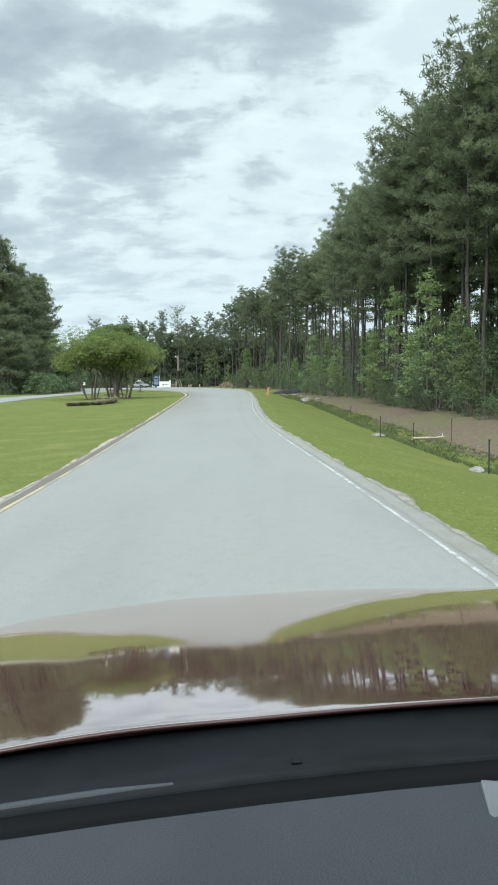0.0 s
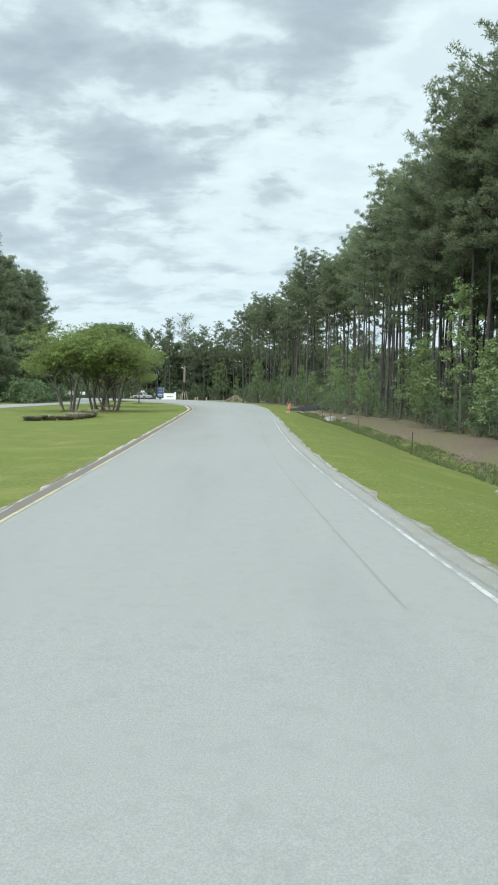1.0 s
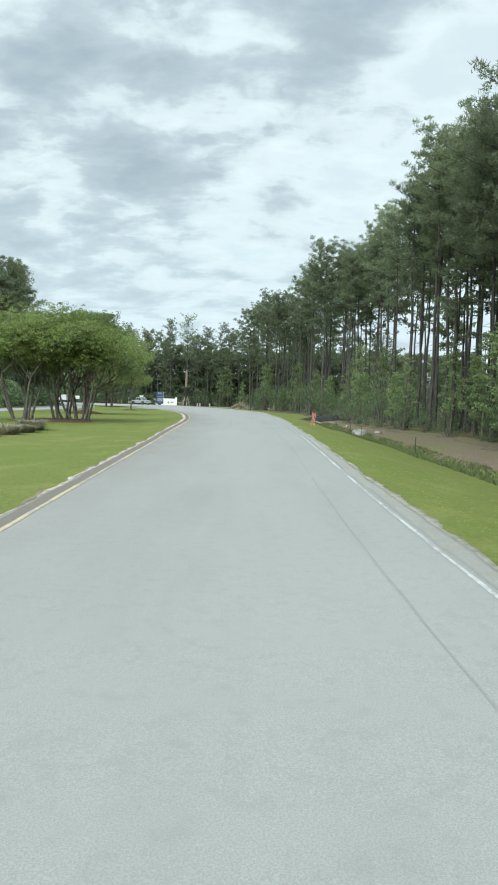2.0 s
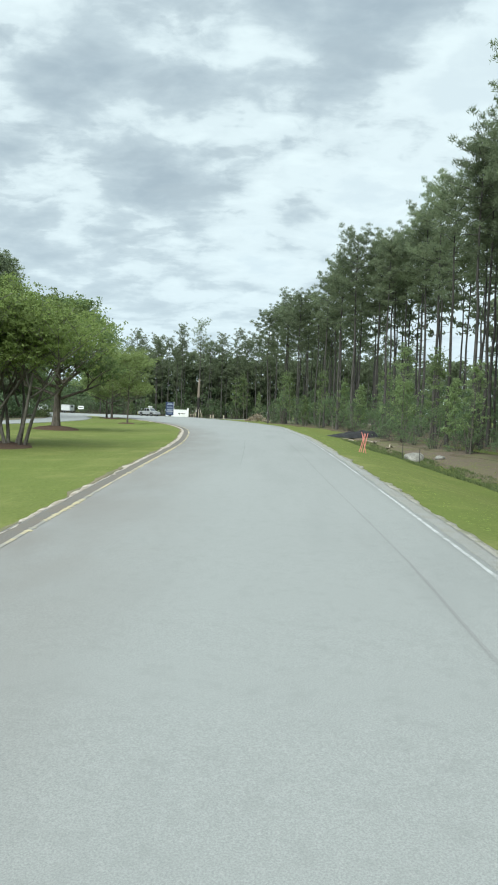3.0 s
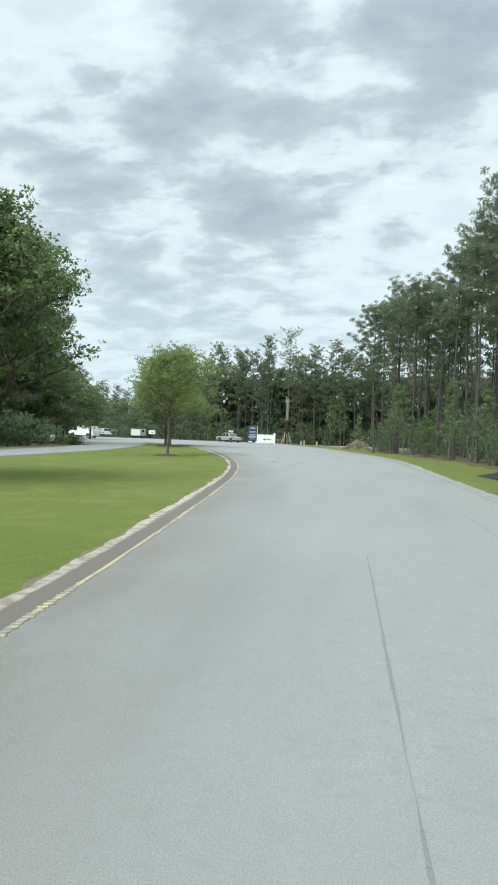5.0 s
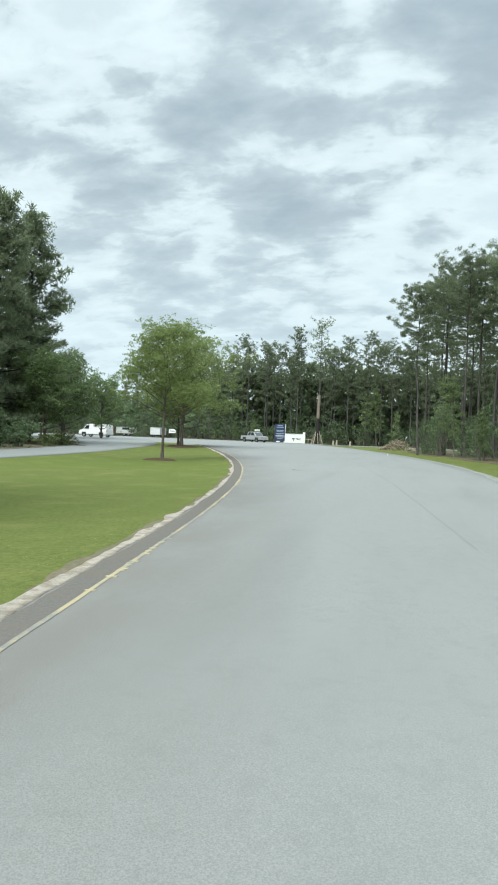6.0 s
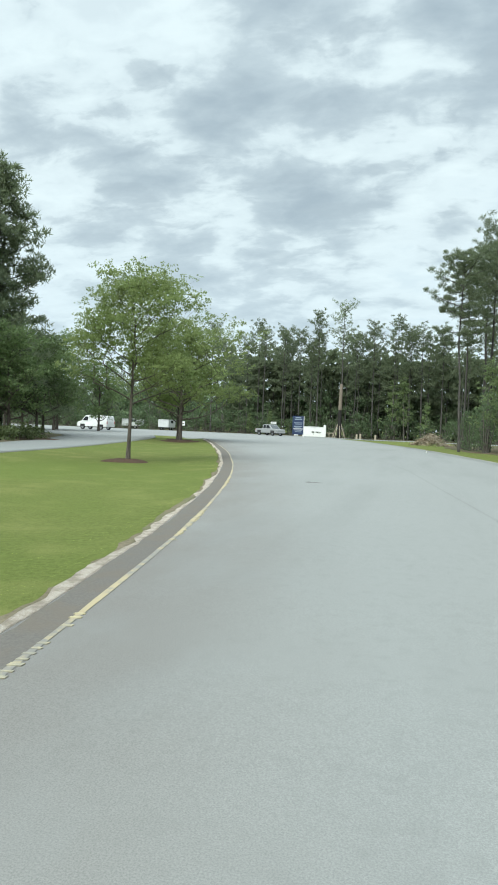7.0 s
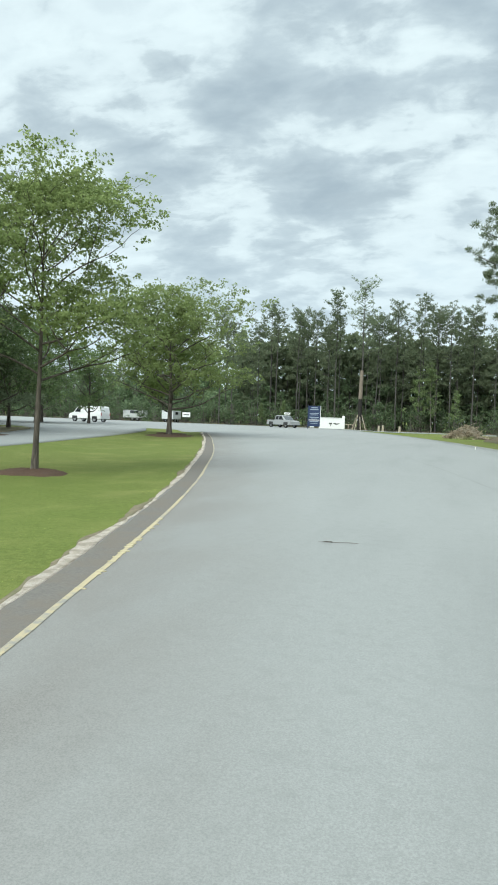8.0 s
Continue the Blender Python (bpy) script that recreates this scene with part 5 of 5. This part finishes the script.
def name_wall(x, y):
    g = float(ground_z(x, y))
    ob = thing("entrance_wall", "low white entrance wall with dark script bars", "wall sign", pose(x, y, g - 0.05, 0, 0, 4))
    part("wall_panel", boxes((-2.0, 1.75, -0.12, 0.12, 0, 1.75), bevel=0.015), M_WHITE, ob)
    part("end_pillar", boxes((1.75, 2.2, -0.2, 0.2, 0, 2.2), bevel=0.02), M_WHITE, ob)
    part("coping", boxes((-2.04, 1.75, -0.17, 0.17, 1.75, 1.84), bevel=0.015), M_WHITE, ob)
    for x0, x1, z0, z1 in ((-0.35, 0.15, 0.75, 1.0), (-0.1, 0.0, 0.45, 0.75), (0.35, 0.9, 0.82, 0.98), (0.6, 1.2, 0.72, 0.80), (1.0, 1.4, 0.85, 0.95)):
        part("lettering", boxes((x0, x1, -0.14, -0.118, z0, z1), bevel=0.006), M_POST, ob, "dark raised lettering bar")


name_wall(-25.4, 213.0)


def small_sign(x, y, w, h, top, label, turn=0.0):
    ob = thing("small_sign", label, "sign", pose(x, y, float(ground_z(x, y)) - 0.1, 0, 0, turn))
    part("post", boxes((-0.04, 0.04, -0.04, 0.04, 0, top), bevel=0.006), M_POST, ob, "dark post")
    part("plate", boxes((-w / 2, w / 2, -0.065, -0.041, top - h, top - 0.02), bevel=0.006), M_WHITE, ob, "white sign plate")
    part("lettering", boxes((-w * 0.36, w * 0.36, -0.073, -0.064, top - h * 0.6, top - h * 0.42), bevel=0.002), M_POST, ob)


small_sign(-48.7, 207.7, 1.3, 0.8, 1.95, "white rectangular sign on a dark post", 14)
small_sign(-32.5, 211.5, 1.0, 0.35, 2.5, "dark post with a small white street sign", 8)
small_sign(-28.4, 212.0, 0.7, 0.5, 0.7, "small low white sign at the road's edge", 8)


def propped_tree(x, y):
    """A big pine with a dark sleeve, tan bare bark above, and timbers leant about its foot."""
    sh = pine_shape(401, 23.5, 0.5, 2.6, 36, 9, 10)
    tree("pine_tree", "tall pine with scorched foot and stripped tan bark above", sh[0], sh[1], M_PINE_BARK, M_NEEDLE, at_ground(x, y), "pine tree")
    last = [o for o in scene.objects if o.name.startswith("pine_tree") and o.get("label", "").startswith("tall pine with scorched")][0]
    v = sh[0][0][: 12 * 9].reshape(12, 9, 3)
    ring = lambda z: np.array([[np.interp(z, v[:, :, 2].mean(1), v[:, k, c]) for c in range(3)] for k in range(9)]).mean(0)
    for nm, z0, z1, rr, mat, lab in (("scorched_bark", 0.05, 5.0, 0.37, M_CHAR, "blackened bark"), ("stripped_bark", 5.0, 9.6, 0.33, M_TAN_BARK, "stripped tan bark")):
        zs = np.linspace(z0, z1, 6)
        tube_part(nm, [ring(z) * np.array([1, 1, 0]) + np.array([0, 0, z]) for z in zs], rr * np.linspace(1.0, 0.82, 6), mat, last, 12, lab)
    ob = thing("timber_props", "pale timbers leant together round the pine's foot", "timbers", at_ground(x, y, 0, 1, 0.0))
    for i in range(8):
        a = i / 8 * 6.28 + 0.3
        f = np.array([math.cos(a), math.sin(a), 0]) * 1.25
        t = np.array([math.cos(a) * 0.44, math.sin(a) * 0.44, 2.3 + 0.2 * math.sin(i * 3)])
        tube_part("timber", [f, (f + t) / 2, t], [0.06, 0.058, 0.05], M_PALE_WOOD if i % 4 else M_TAN_BARK, ob, 5)


propped_tree(-20.8, 212.5)
for i, (x, y, h) in enumerate(((-17.6, 212.0, 0.9), (-17.0, 212.4, 1.0), (-14.4, 212.6, 0.9))):
    ob = thing("cut_stump", "short pale cut stump beside the wood", "stump", at_ground(x, y), "cut stumps")
    tube_part("stem", [(0, 0, -0.1), (0.02, 0, h * 0.5), (0.03, 0, h)], [0.22, 0.18, 0.17], M_PALE_WOOD, ob, 9)
    tube_part("cut_face", [(0.03, 0, h - 0.01), (0.03, 0, h + 0.006), (0.03, 0, h + 0.007)], [0.165, 0.165, 0.005], M_DEBRIS, ob, 9)
rail = thing("low_rail", "low pale timber rail beside the entrance wall", "rail", pose(-22.6, 213.0, float(ground_z(-22.6, 213.0)) - 0.03))
for px in (-0.7, 0.0, 0.7):
    part("rail_post", boxes((px - 0.05, px + 0.05, -0.05, 0.05, 0, 0.75), bevel=0.006), M_PALE_WOOD, rail)
part("top_bar", boxes((-0.85, 0.85, -0.03, 0.03, 0.75, 0.85), bevel=0.006), M_PALE_WOOD, rail)


def side_body(outline, width, tuck, bevel=0.06):
    """A vehicle shell from its side outline (x ahead, z up), drawn in towards the roof by tuck."""
    bm = bmesh.new()
    top, base = max(z for _, z in outline), min(z for _, z in outline)
    sides = []
    for s in (-1, 1):
        sides.append([bm.verts.new((x, s * (width / 2 - tuck * max(0, (z - base) / (top - base) - 0.45) / 0.55), z)) for x, z in outline])
    n = len(outline)
    bm.faces.new(sides[0][::-1])
    bm.faces.new(sides[1])
    for i in range(n):
        bm.faces.new((sides[0][i], sides[0][(i + 1) % n], sides[1][(i + 1) % n], sides[1][i]))
    bmesh.ops.recalc_face_normals(bm, faces=bm.faces)
    bmesh.ops.bevel(bm, geom=[e for e in bm.edges if e.calc_face_angle(0) > 0.5], offset=bevel, segments=2, affect="EDGES", profile=0.6)
    return bm


def wheel(parent, x, y, r, w, side):
    ob = part("wheel", mesh_from("hub", *tube([(0, -w * 0.3, 0), (0, w * 0.3, 0)], [r * 0.3, r * 0.3], 12), mats=M_RIM, smooth=True), None, parent)
    ob.matrix_basis = pose(x, y, r)
    pr = [(0, -w / 2, 0), (0, -w / 2 + 0.03, 0), (0, w / 2 - 0.03, 0), (0, w / 2, 0)]
    tube_part("tyre", pr, [r * 0.62, r, r, r * 0.62], M_RUBBER, ob, 24)
    v, q = tube([(0, -w * 0.42, 0), (0, -w * 0.3, 0), (0, w * 0.3, 0), (0, w * 0.42, 0)], [r * 0.60, r * 0.66, r * 0.66, r * 0.60], 20)
    rim = part("rim", mesh_from("rim", v, q, mats=M_RIM, smooth=True), None, ob)
    bm = bmesh.new()
    for k in range(5):
        a = k / 5 * 6.28
        m = Matrix.Rotation(a, 4, "Y")
        b2 = bmesh.new()
        box(b2, -r * 0.09, r * 0.09, side * w * 0.36 - 0.012, side * w * 0.36 + 0.012, r * 0.05, r * 0.63)
        b2.transform(m)
        t = bpy.data.meshes.new("t")
        b2.to_mesh(t)
        b2.free()
        bm.from_mesh(t)
        bpy.data.meshes.remove(t)
    part("spokes", bm, M_RIM, ob)


def pickup(x, y, turn, paint, label):
    ob = thing("pickup_truck", label, "pickup truck", pose(x, y, float(ground_z(x, y)) + 0.016, 0, 0, turn))
    low = [(-2.8, 0.55), (-2.8, 1.12), (-0.95, 1.14), (1.25, 1.16), (2.55, 1.08), (2.78, 0.95), (2.82, 0.5), (2.4, 0.42), (-2.6, 0.42)]
    part("body", side_body(low, 1.95, 0.04), paint, ob)
    part("cab", side_body([(-0.98, 1.12), (-0.85, 1.78), (-0.6, 1.86), (0.55, 1.86), (0.75, 1.80), (1.5, 1.14)], 1.82, 0.14, 0.04), paint, ob)
    for s in (-1, 1):
        for x0, x1, x2, x3 in ((-0.78, -0.05, -0.1, -0.70), (0.05, 1.12, 0.62, 0.05)):
            bm = bmesh.new()
            f = [bm.verts.new(p) for p in ((x0, s * 0.905, 1.2), (x1, s * 0.905, 1.2), (x2, s * 0.812, 1.74), (x3, s * 0.812, 1.74))]
            bm.faces.new(f)
            bmesh.ops.solidify(bm, geom=bm.faces[:], thickness=0.012)
            part("side_window", bm, M_CAR_GLASS, ob)
        for wx in (-1.75, 1.75):
            wheel(ob, wx, s * 0.86, 0.40, 0.26, s)
            part("wheel_arch", boxes((wx - 0.48, wx + 0.48, s * 0.955, s * 0.985, 0.42, 0.86) if s > 0 else (wx - 0.48, wx + 0.48, -0.985, -0.955, 0.42, 0.86), bevel=0.01), M_RUBBER, ob)
        part("headlight", boxes((2.70, 2.79, min(s * 0.62, s * 0.9), max(s * 0.62, s * 0.9), 0.82, 0.98), bevel=0.01), M_GREY_TRIM, ob)
        part("tail_lamp", boxes((-2.82, -2.77, min(s * 0.80, s * 0.95), max(s * 0.80, s * 0.95), 0.78, 1.06), bevel=0.01), M_RED_LAMP, ob)
    part("windscreen", boxes((0.0, 0.02, -0.72, 0.72, 0, 0.86)), M_CAR_GLASS, ob).matrix_basis = pose(1.47, 0, 1.17, 0, -49, 0)
    part("bed_opening", boxes((-2.68, -1.05, -0.78, 0.78, 1.10, 1.145)), M_RUBBER, ob)
    part("bumper", boxes((2.74, 2.90, -0.92, 0.92, 0.45, 0.66), bevel=0.03), M_GREY_TRIM, ob)
    part("rear_bumper", boxes((-2.92, -2.78, -0.92, 0.92, 0.48, 0.66), bevel=0.03), M_GREY_TRIM, ob)


def van(x, y, turn, paint, label):
    ob = thing("van", label, "van", pose(x, y, float(ground_z(x, y)) + 0.016, 0, 0, turn))
    part("body", side_body([(-2.75, 0.45), (-2.78, 1.2), (-2.65, 2.05), (-2.4, 2.14), (1.1, 2.14), (1.35, 2.05), (1.95, 1.28), (2.65, 1.1), (2.78, 0.9), (2.78, 0.45)], 2.0, 0.16), paint, ob)
    for s in (-1, 1):
        bm = bmesh.new()
        f = [bm.verts.new(p) for p in ((0.75, s * 1.0, 1.32), (1.78, s * 1.0, 1.32), (1.3, s * 0.9, 1.92), (0.75, s * 0.9, 1.92))]
        bm.faces.new(f)
        bmesh.ops.solidify(bm, geom=bm.faces[:], thickness=0.012)
        part("side_window", bm, M_CAR_GLASS, ob)
        for wx in (-1.7, 1.75):
            wheel(ob, wx, s * 0.9, 0.37, 0.24, s)
            part("wheel_arch", boxes((wx - 0.44, wx + 0.44, min(s * 0.985, s * 1.01), max(s * 0.985, s * 1.01), 0.45, 0.8), bevel=0.008), M_RUBBER, ob)
        part("headlight", boxes((2.70, 2.80, min(s * 0.6, s * 0.9), max(s * 0.6, s * 0.9), 0.8, 1.0), bevel=0.01), M_GREY_TRIM, ob)
        part("tail_lamp", boxes((-2.82, -2.75, min(s * 0.85, s * 0.97), max(s * 0.85, s * 0.97), 0.9, 1.3), bevel=0.01), M_RED_LAMP, ob)
    part("windscreen", boxes((0.0, 0.02, -0.78, 0.78, 0, 0.92)), M_CAR_GLASS, ob).matrix_basis = pose(1.96, 0, 1.32, 0, -38, 0)
    part("bumper", boxes((2.74, 2.9, -0.95, 0.95, 0.42, 0.64), bevel=0.03), M_GREY_TRIM, ob)


def trailer(x, y, turn, length, height, label):
    ob = thing("box_trailer", label, "trailer", pose(x, y, float(ground_z(x, y)) + 0.016, 0, 0, turn), "parked trailers")
    part("box", boxes((-length / 2, length / 2, -1.15, 1.15, 0.55, height), bevel=0.06), M_TRAILER, ob)
    part("roof_rail", boxes((-length / 2 - 0.02, length / 2 + 0.02, -1.17, 1.17, height - 0.16, height - 0.08), bevel=0.01), M_GREY_TRIM, ob)
    part("skirt", boxes((-length / 2 + 0.3, length / 2 - 0.3, -1.0, 1.0, 0.38, 0.56)), M_POST, ob)
    part("window", boxes((-length * 0.2, length * 0.15, -1.17, -1.145, 1.35, 1.85), bevel=0.01), M_CAR_GLASS, ob)
    for s in (-1, 1):
        for wx in (-0.45, 0.45):
            wheel(ob, wx, s * 0.98, 0.36, 0.22, s)


pickup(-31.2, 203.0, -38, M_DULL_SILVER, "pale silver crew-cab pickup truck at the junction")
van(-54.4, 185.5, 168, M_WHITE, "white panel van parked by the carriageway")
pv, pq = strip(lambda y: y * 0 - 92.0, lambda y: np.interp(y, [150, 158, 168, 176, 190, 204, 212], [-48, -50.8, -52, -62, -72, -95, -91.0]) + 0.5, np.arange(151, 205, 1.5), 0.014, 16)
tagged(new("parking_lot", mesh_from("parking_lot", pv, pq, mats=M_ASPHALT)), "pale asphalt yard beside the junction", "yard", kind="structure")
for x, y, t, l, h in ((-61.5, 215.5, 20, 4.2, 1.9), (-53.5, 213.0, 80, 2.6, 2.0)):
    trailer(x, y, t, l, h, "pale parked box trailer with dark window")


# ---- the car that the film is shot from, as it stands at the start ----
def start_car():
    """x to the right, y ahead, z up; the eye is 0.32 m left of the car's middle."""
    ob = thing("car", "maroon car with glossy hood and grey dashboard", "car", pose(0.0, 0.0, 0.0, 0, 0, 3.1) @ pose(0.33, -0.014, float(ground_z(0.3, 0.0)) + 0.022))
    # hood: (ahead, height) down the middle
    run = [(0.6065, 1.1940), (0.6055, 1.1955), (0.6058, 1.1970), (0.6075, 1.1983), (0.6135, 1.1982), (0.72, 1.180), (0.86, 1.154), (1.05, 1.1164), (1.30, 1.0634), (1.55, 1.0048), (1.75, 0.9493), (1.90, 0.8973), (2.02, 0.82), (2.09, 0.72)]
    n = 25
    xs_ = np.linspace(-0.92, 0.92, n)
    vs = []
    for k, (y, z) in enumerate(run):
        f = k / (len(run) - 1)
        for x in xs_:
            yy = y - (0.14 * x * x if k < 6 else 0.14 * x * x * (1 - f) + 0.30 * x * x * f)
            edge = np.clip((abs(x) - 0.72) / 0.20, 0, 1)
            vs.append((x, yy, z - 0.045 * x * x + 0.10 * x * x * min(max(0.0, yy - 0.55), 0.45) - 0.045 * edge ** 2 + 0.006 * math.exp(-((abs(x) - 0.42) / 0.05) ** 2)))
    i, j = np.meshgrid(np.arange(len(run) - 1), np.arange(n - 1), indexing="ij")
    q = np.stack([i * n + j, i * n + j + 1, (i + 1) * n + j + 1, (i + 1) * n + j], -1).reshape(-1, 4)
    hood = part("hood", mesh_from("hood", vs, q, mats=[M_HOOD, M_PAINT], smooth=True, mat_index=[1] * (3 * (n - 1)) + [0] * (len(q) - 3 * (n - 1))), None, ob, "glossy maroon hood mirroring trees and sky")
    sub = hood.modifiers.new("round", "SUBSURF")
    sub.levels = sub.render_levels = 2
    # cowl and wiper trough between hood and dashboard
    prof = [(0.615, 1.185), (0.565, 1.180), (0.51, 1.199), (0.468, 1.2205), (0.455, 1.2255)]
    vs, m = [], 21
    xs2 = np.linspace(-0.76, 0.76, m)
    for y, z in prof:
        vs += [(x, y - 0.14 * x * x, z - 0.04 * x * x) for x in xs2]
    i, j = np.meshgrid(np.arange(len(prof) - 1), np.arange(m - 1), indexing="ij")
    q = np.stack([i * m + j, (i + 1) * m + j, (i + 1) * m + j + 1, i * m + j + 1], -1).reshape(-1, 4)
    cowl = part("cowl", mesh_from("cowl", vs, q, mats=M_COWL, smooth=True), None, ob, "black plastic cowl")
    sol = cowl.modifiers.new("thick", "SOLIDIFY")
    sol.thickness, sol.offset = 0.012, 0
    tube_part("wiper", [(x, 0.488 - 0.14 * x * x, 1.2165 - 0.04 * x * x) for x in np.linspace(-0.75, -0.36, 9)], [0.002] + [0.004] * 7 + [0.002], M_DASH, ob, 6, "dull grey wiper blade")
    nozzle = part("washer_nozzle", boxes((-0.004, 0.004, -0.004, 0.004, 0, 0.002), bevel=0.0008), M_COWL, ob)
    nozzle.matrix_basis = pose(-0.27, 0.515, 1.198)
    vs = []
    for y, z in [(0.462, 1.2245), (0.406, 1.2395), (0.396, 1.232)]:
        vs += [(x, y - 0.14 * x * x, z - 0.035 * x * x) for x in xs2]
    i, j = np.meshgrid(np.arange(2), np.arange(m - 1), indexing="ij")
    q = np.stack([i * m + j, (i + 1) * m + j, (i + 1) * m + j + 1, i * m + j + 1], -1).reshape(-1, 4)
    band = part("windscreen_band", mesh_from("windscreen_band", vs, q, mats=M_BAND, smooth=True), None, ob, "black band at the windscreen's foot")
    sol = band.modifiers.new("thick", "SOLIDIFY")
    sol.thickness, sol.offset = 0.006, 0
    # dashboard top
    prof = [(0.405, 1.170), (0.402, 1.236), (0.390, 1.2475), (0.33, 1.256), (0.12, 1.255), (-0.05, 1.225), (-0.12, 1.14), (-0.13, 0.95)]
    vs = []
    for y, z in prof:
        vs += [(x, y - 0.14 * x * x * (y > 0.2), z - 0.03 * x * x) for x in xs2]
    i, j = np.meshgrid(np.arange(len(prof) - 1), np.arange(m - 1), indexing="ij")
    q = np.stack([i * m + j, (i + 1) * m + j, (i + 1) * m + j + 1, i * m + j + 1], -1).reshape(-1, 4)
    dash = part("dashboard", mesh_from("dashboard", vs, q, mats=M_DASH, smooth=True), None, ob, "dark grey grained dashboard top")
    sol = dash.modifiers.new("thick", "SOLIDIFY")
    sol.thickness, sol.offset = 0.015, 0
    strip_ = part("trim_strip", boxes((-0.006, 0.006, -0.05, 0.05, -0.006, 0.001), bevel=0.002), M_DASH_TRIM, dash, "pale trim strip")
    strip_.matrix_basis = pose(-0.1865, 0.335, 1.2585, -2, 0, -14)
    # shell
    for s in (-1, 1):
        bm = bmesh.new()
        outline = [(2.0, 0.42), (2.06, 0.68), (1.70, 0.70), (0.9, 0.86), (0.3, 0.99), (-2.1, 1.06), (-2.25, 0.95), (-2.25, 0.42)]
        a = [bm.verts.new((s * (0.86 if z > 0.6 else 0.88), y, z)) for y, z in outline]
        b = [bm.verts.new((s * (0.93 if z > 0.9 else 0.95), y, z - 0.03 * (z > 0.9))) for y, z in outline]
        bm.faces.new(a)
        bm.faces.new(b[::-1])
        for k in range(len(outline)):
            bm.faces.new((a[k], b[k], b[(k + 1) % len(outline)], a[(k + 1) % len(outline)]))
        bmesh.ops.recalc_face_normals(bm, faces=bm.faces)
        part("side_panel", bm, M_PAINT, ob)
        tube_part("windscreen_pillar", [(s * 0.82, 0.42, 1.08), (s * 0.74, 0.22, 1.40), (s * 0.63, 0.02, 1.70)], 0.035, M_PAINT, ob, 8)
        tube_part("rear_pillar", [(s * 0.88, -2.0, 1.02), (s * 0.72, -1.85, 1.45), (s * 0.63, -1.55, 1.72)], 0.05, M_PAINT, ob, 8)
        for wy in (1.35, -1.40):
            holder = part("wheel", mesh_from("hub", *tube([(-0.08, 0, 0), (0.08, 0, 0)], [0.1, 0.1], 12), mats=M_RIM, smooth=True), None, ob)
            holder.matrix_basis = pose(s * 0.86, wy, 0.34)
            tube_part("tyre", [(-0.11, 0, 0), (-0.08, 0, 0), (0.08, 0, 0), (0.11, 0, 0)], [0.22, 0.34, 0.34, 0.22], M_RUBBER, holder, 24)
            tube_part("rim", [(-0.10, 0, 0), (0.0, 0, 0), (0.10, 0, 0)], [0.2, 0.225, 0.2], M_RIM, holder, 20)
    part("roof", boxes((-0.66, 0.66, -1.58, 0.08, 1.69, 1.75), bevel=0.025), M_PAINT, ob)
    part("floor_pan", boxes((-0.79, 0.79, -2.2, 1.95, 0.30, 0.42), bevel=0.02), M_RUBBER, ob)
    part("tail", boxes((-0.79, 0.79, -2.22, -2.0, 0.42, 1.10), bevel=0.03), M_PAINT, ob)
    part("front_bumper", boxes((-0.86, 0.86, 1.70, 2.02, 0.42, 0.70), bevel=0.04), M_PAINT, ob)


start_car()
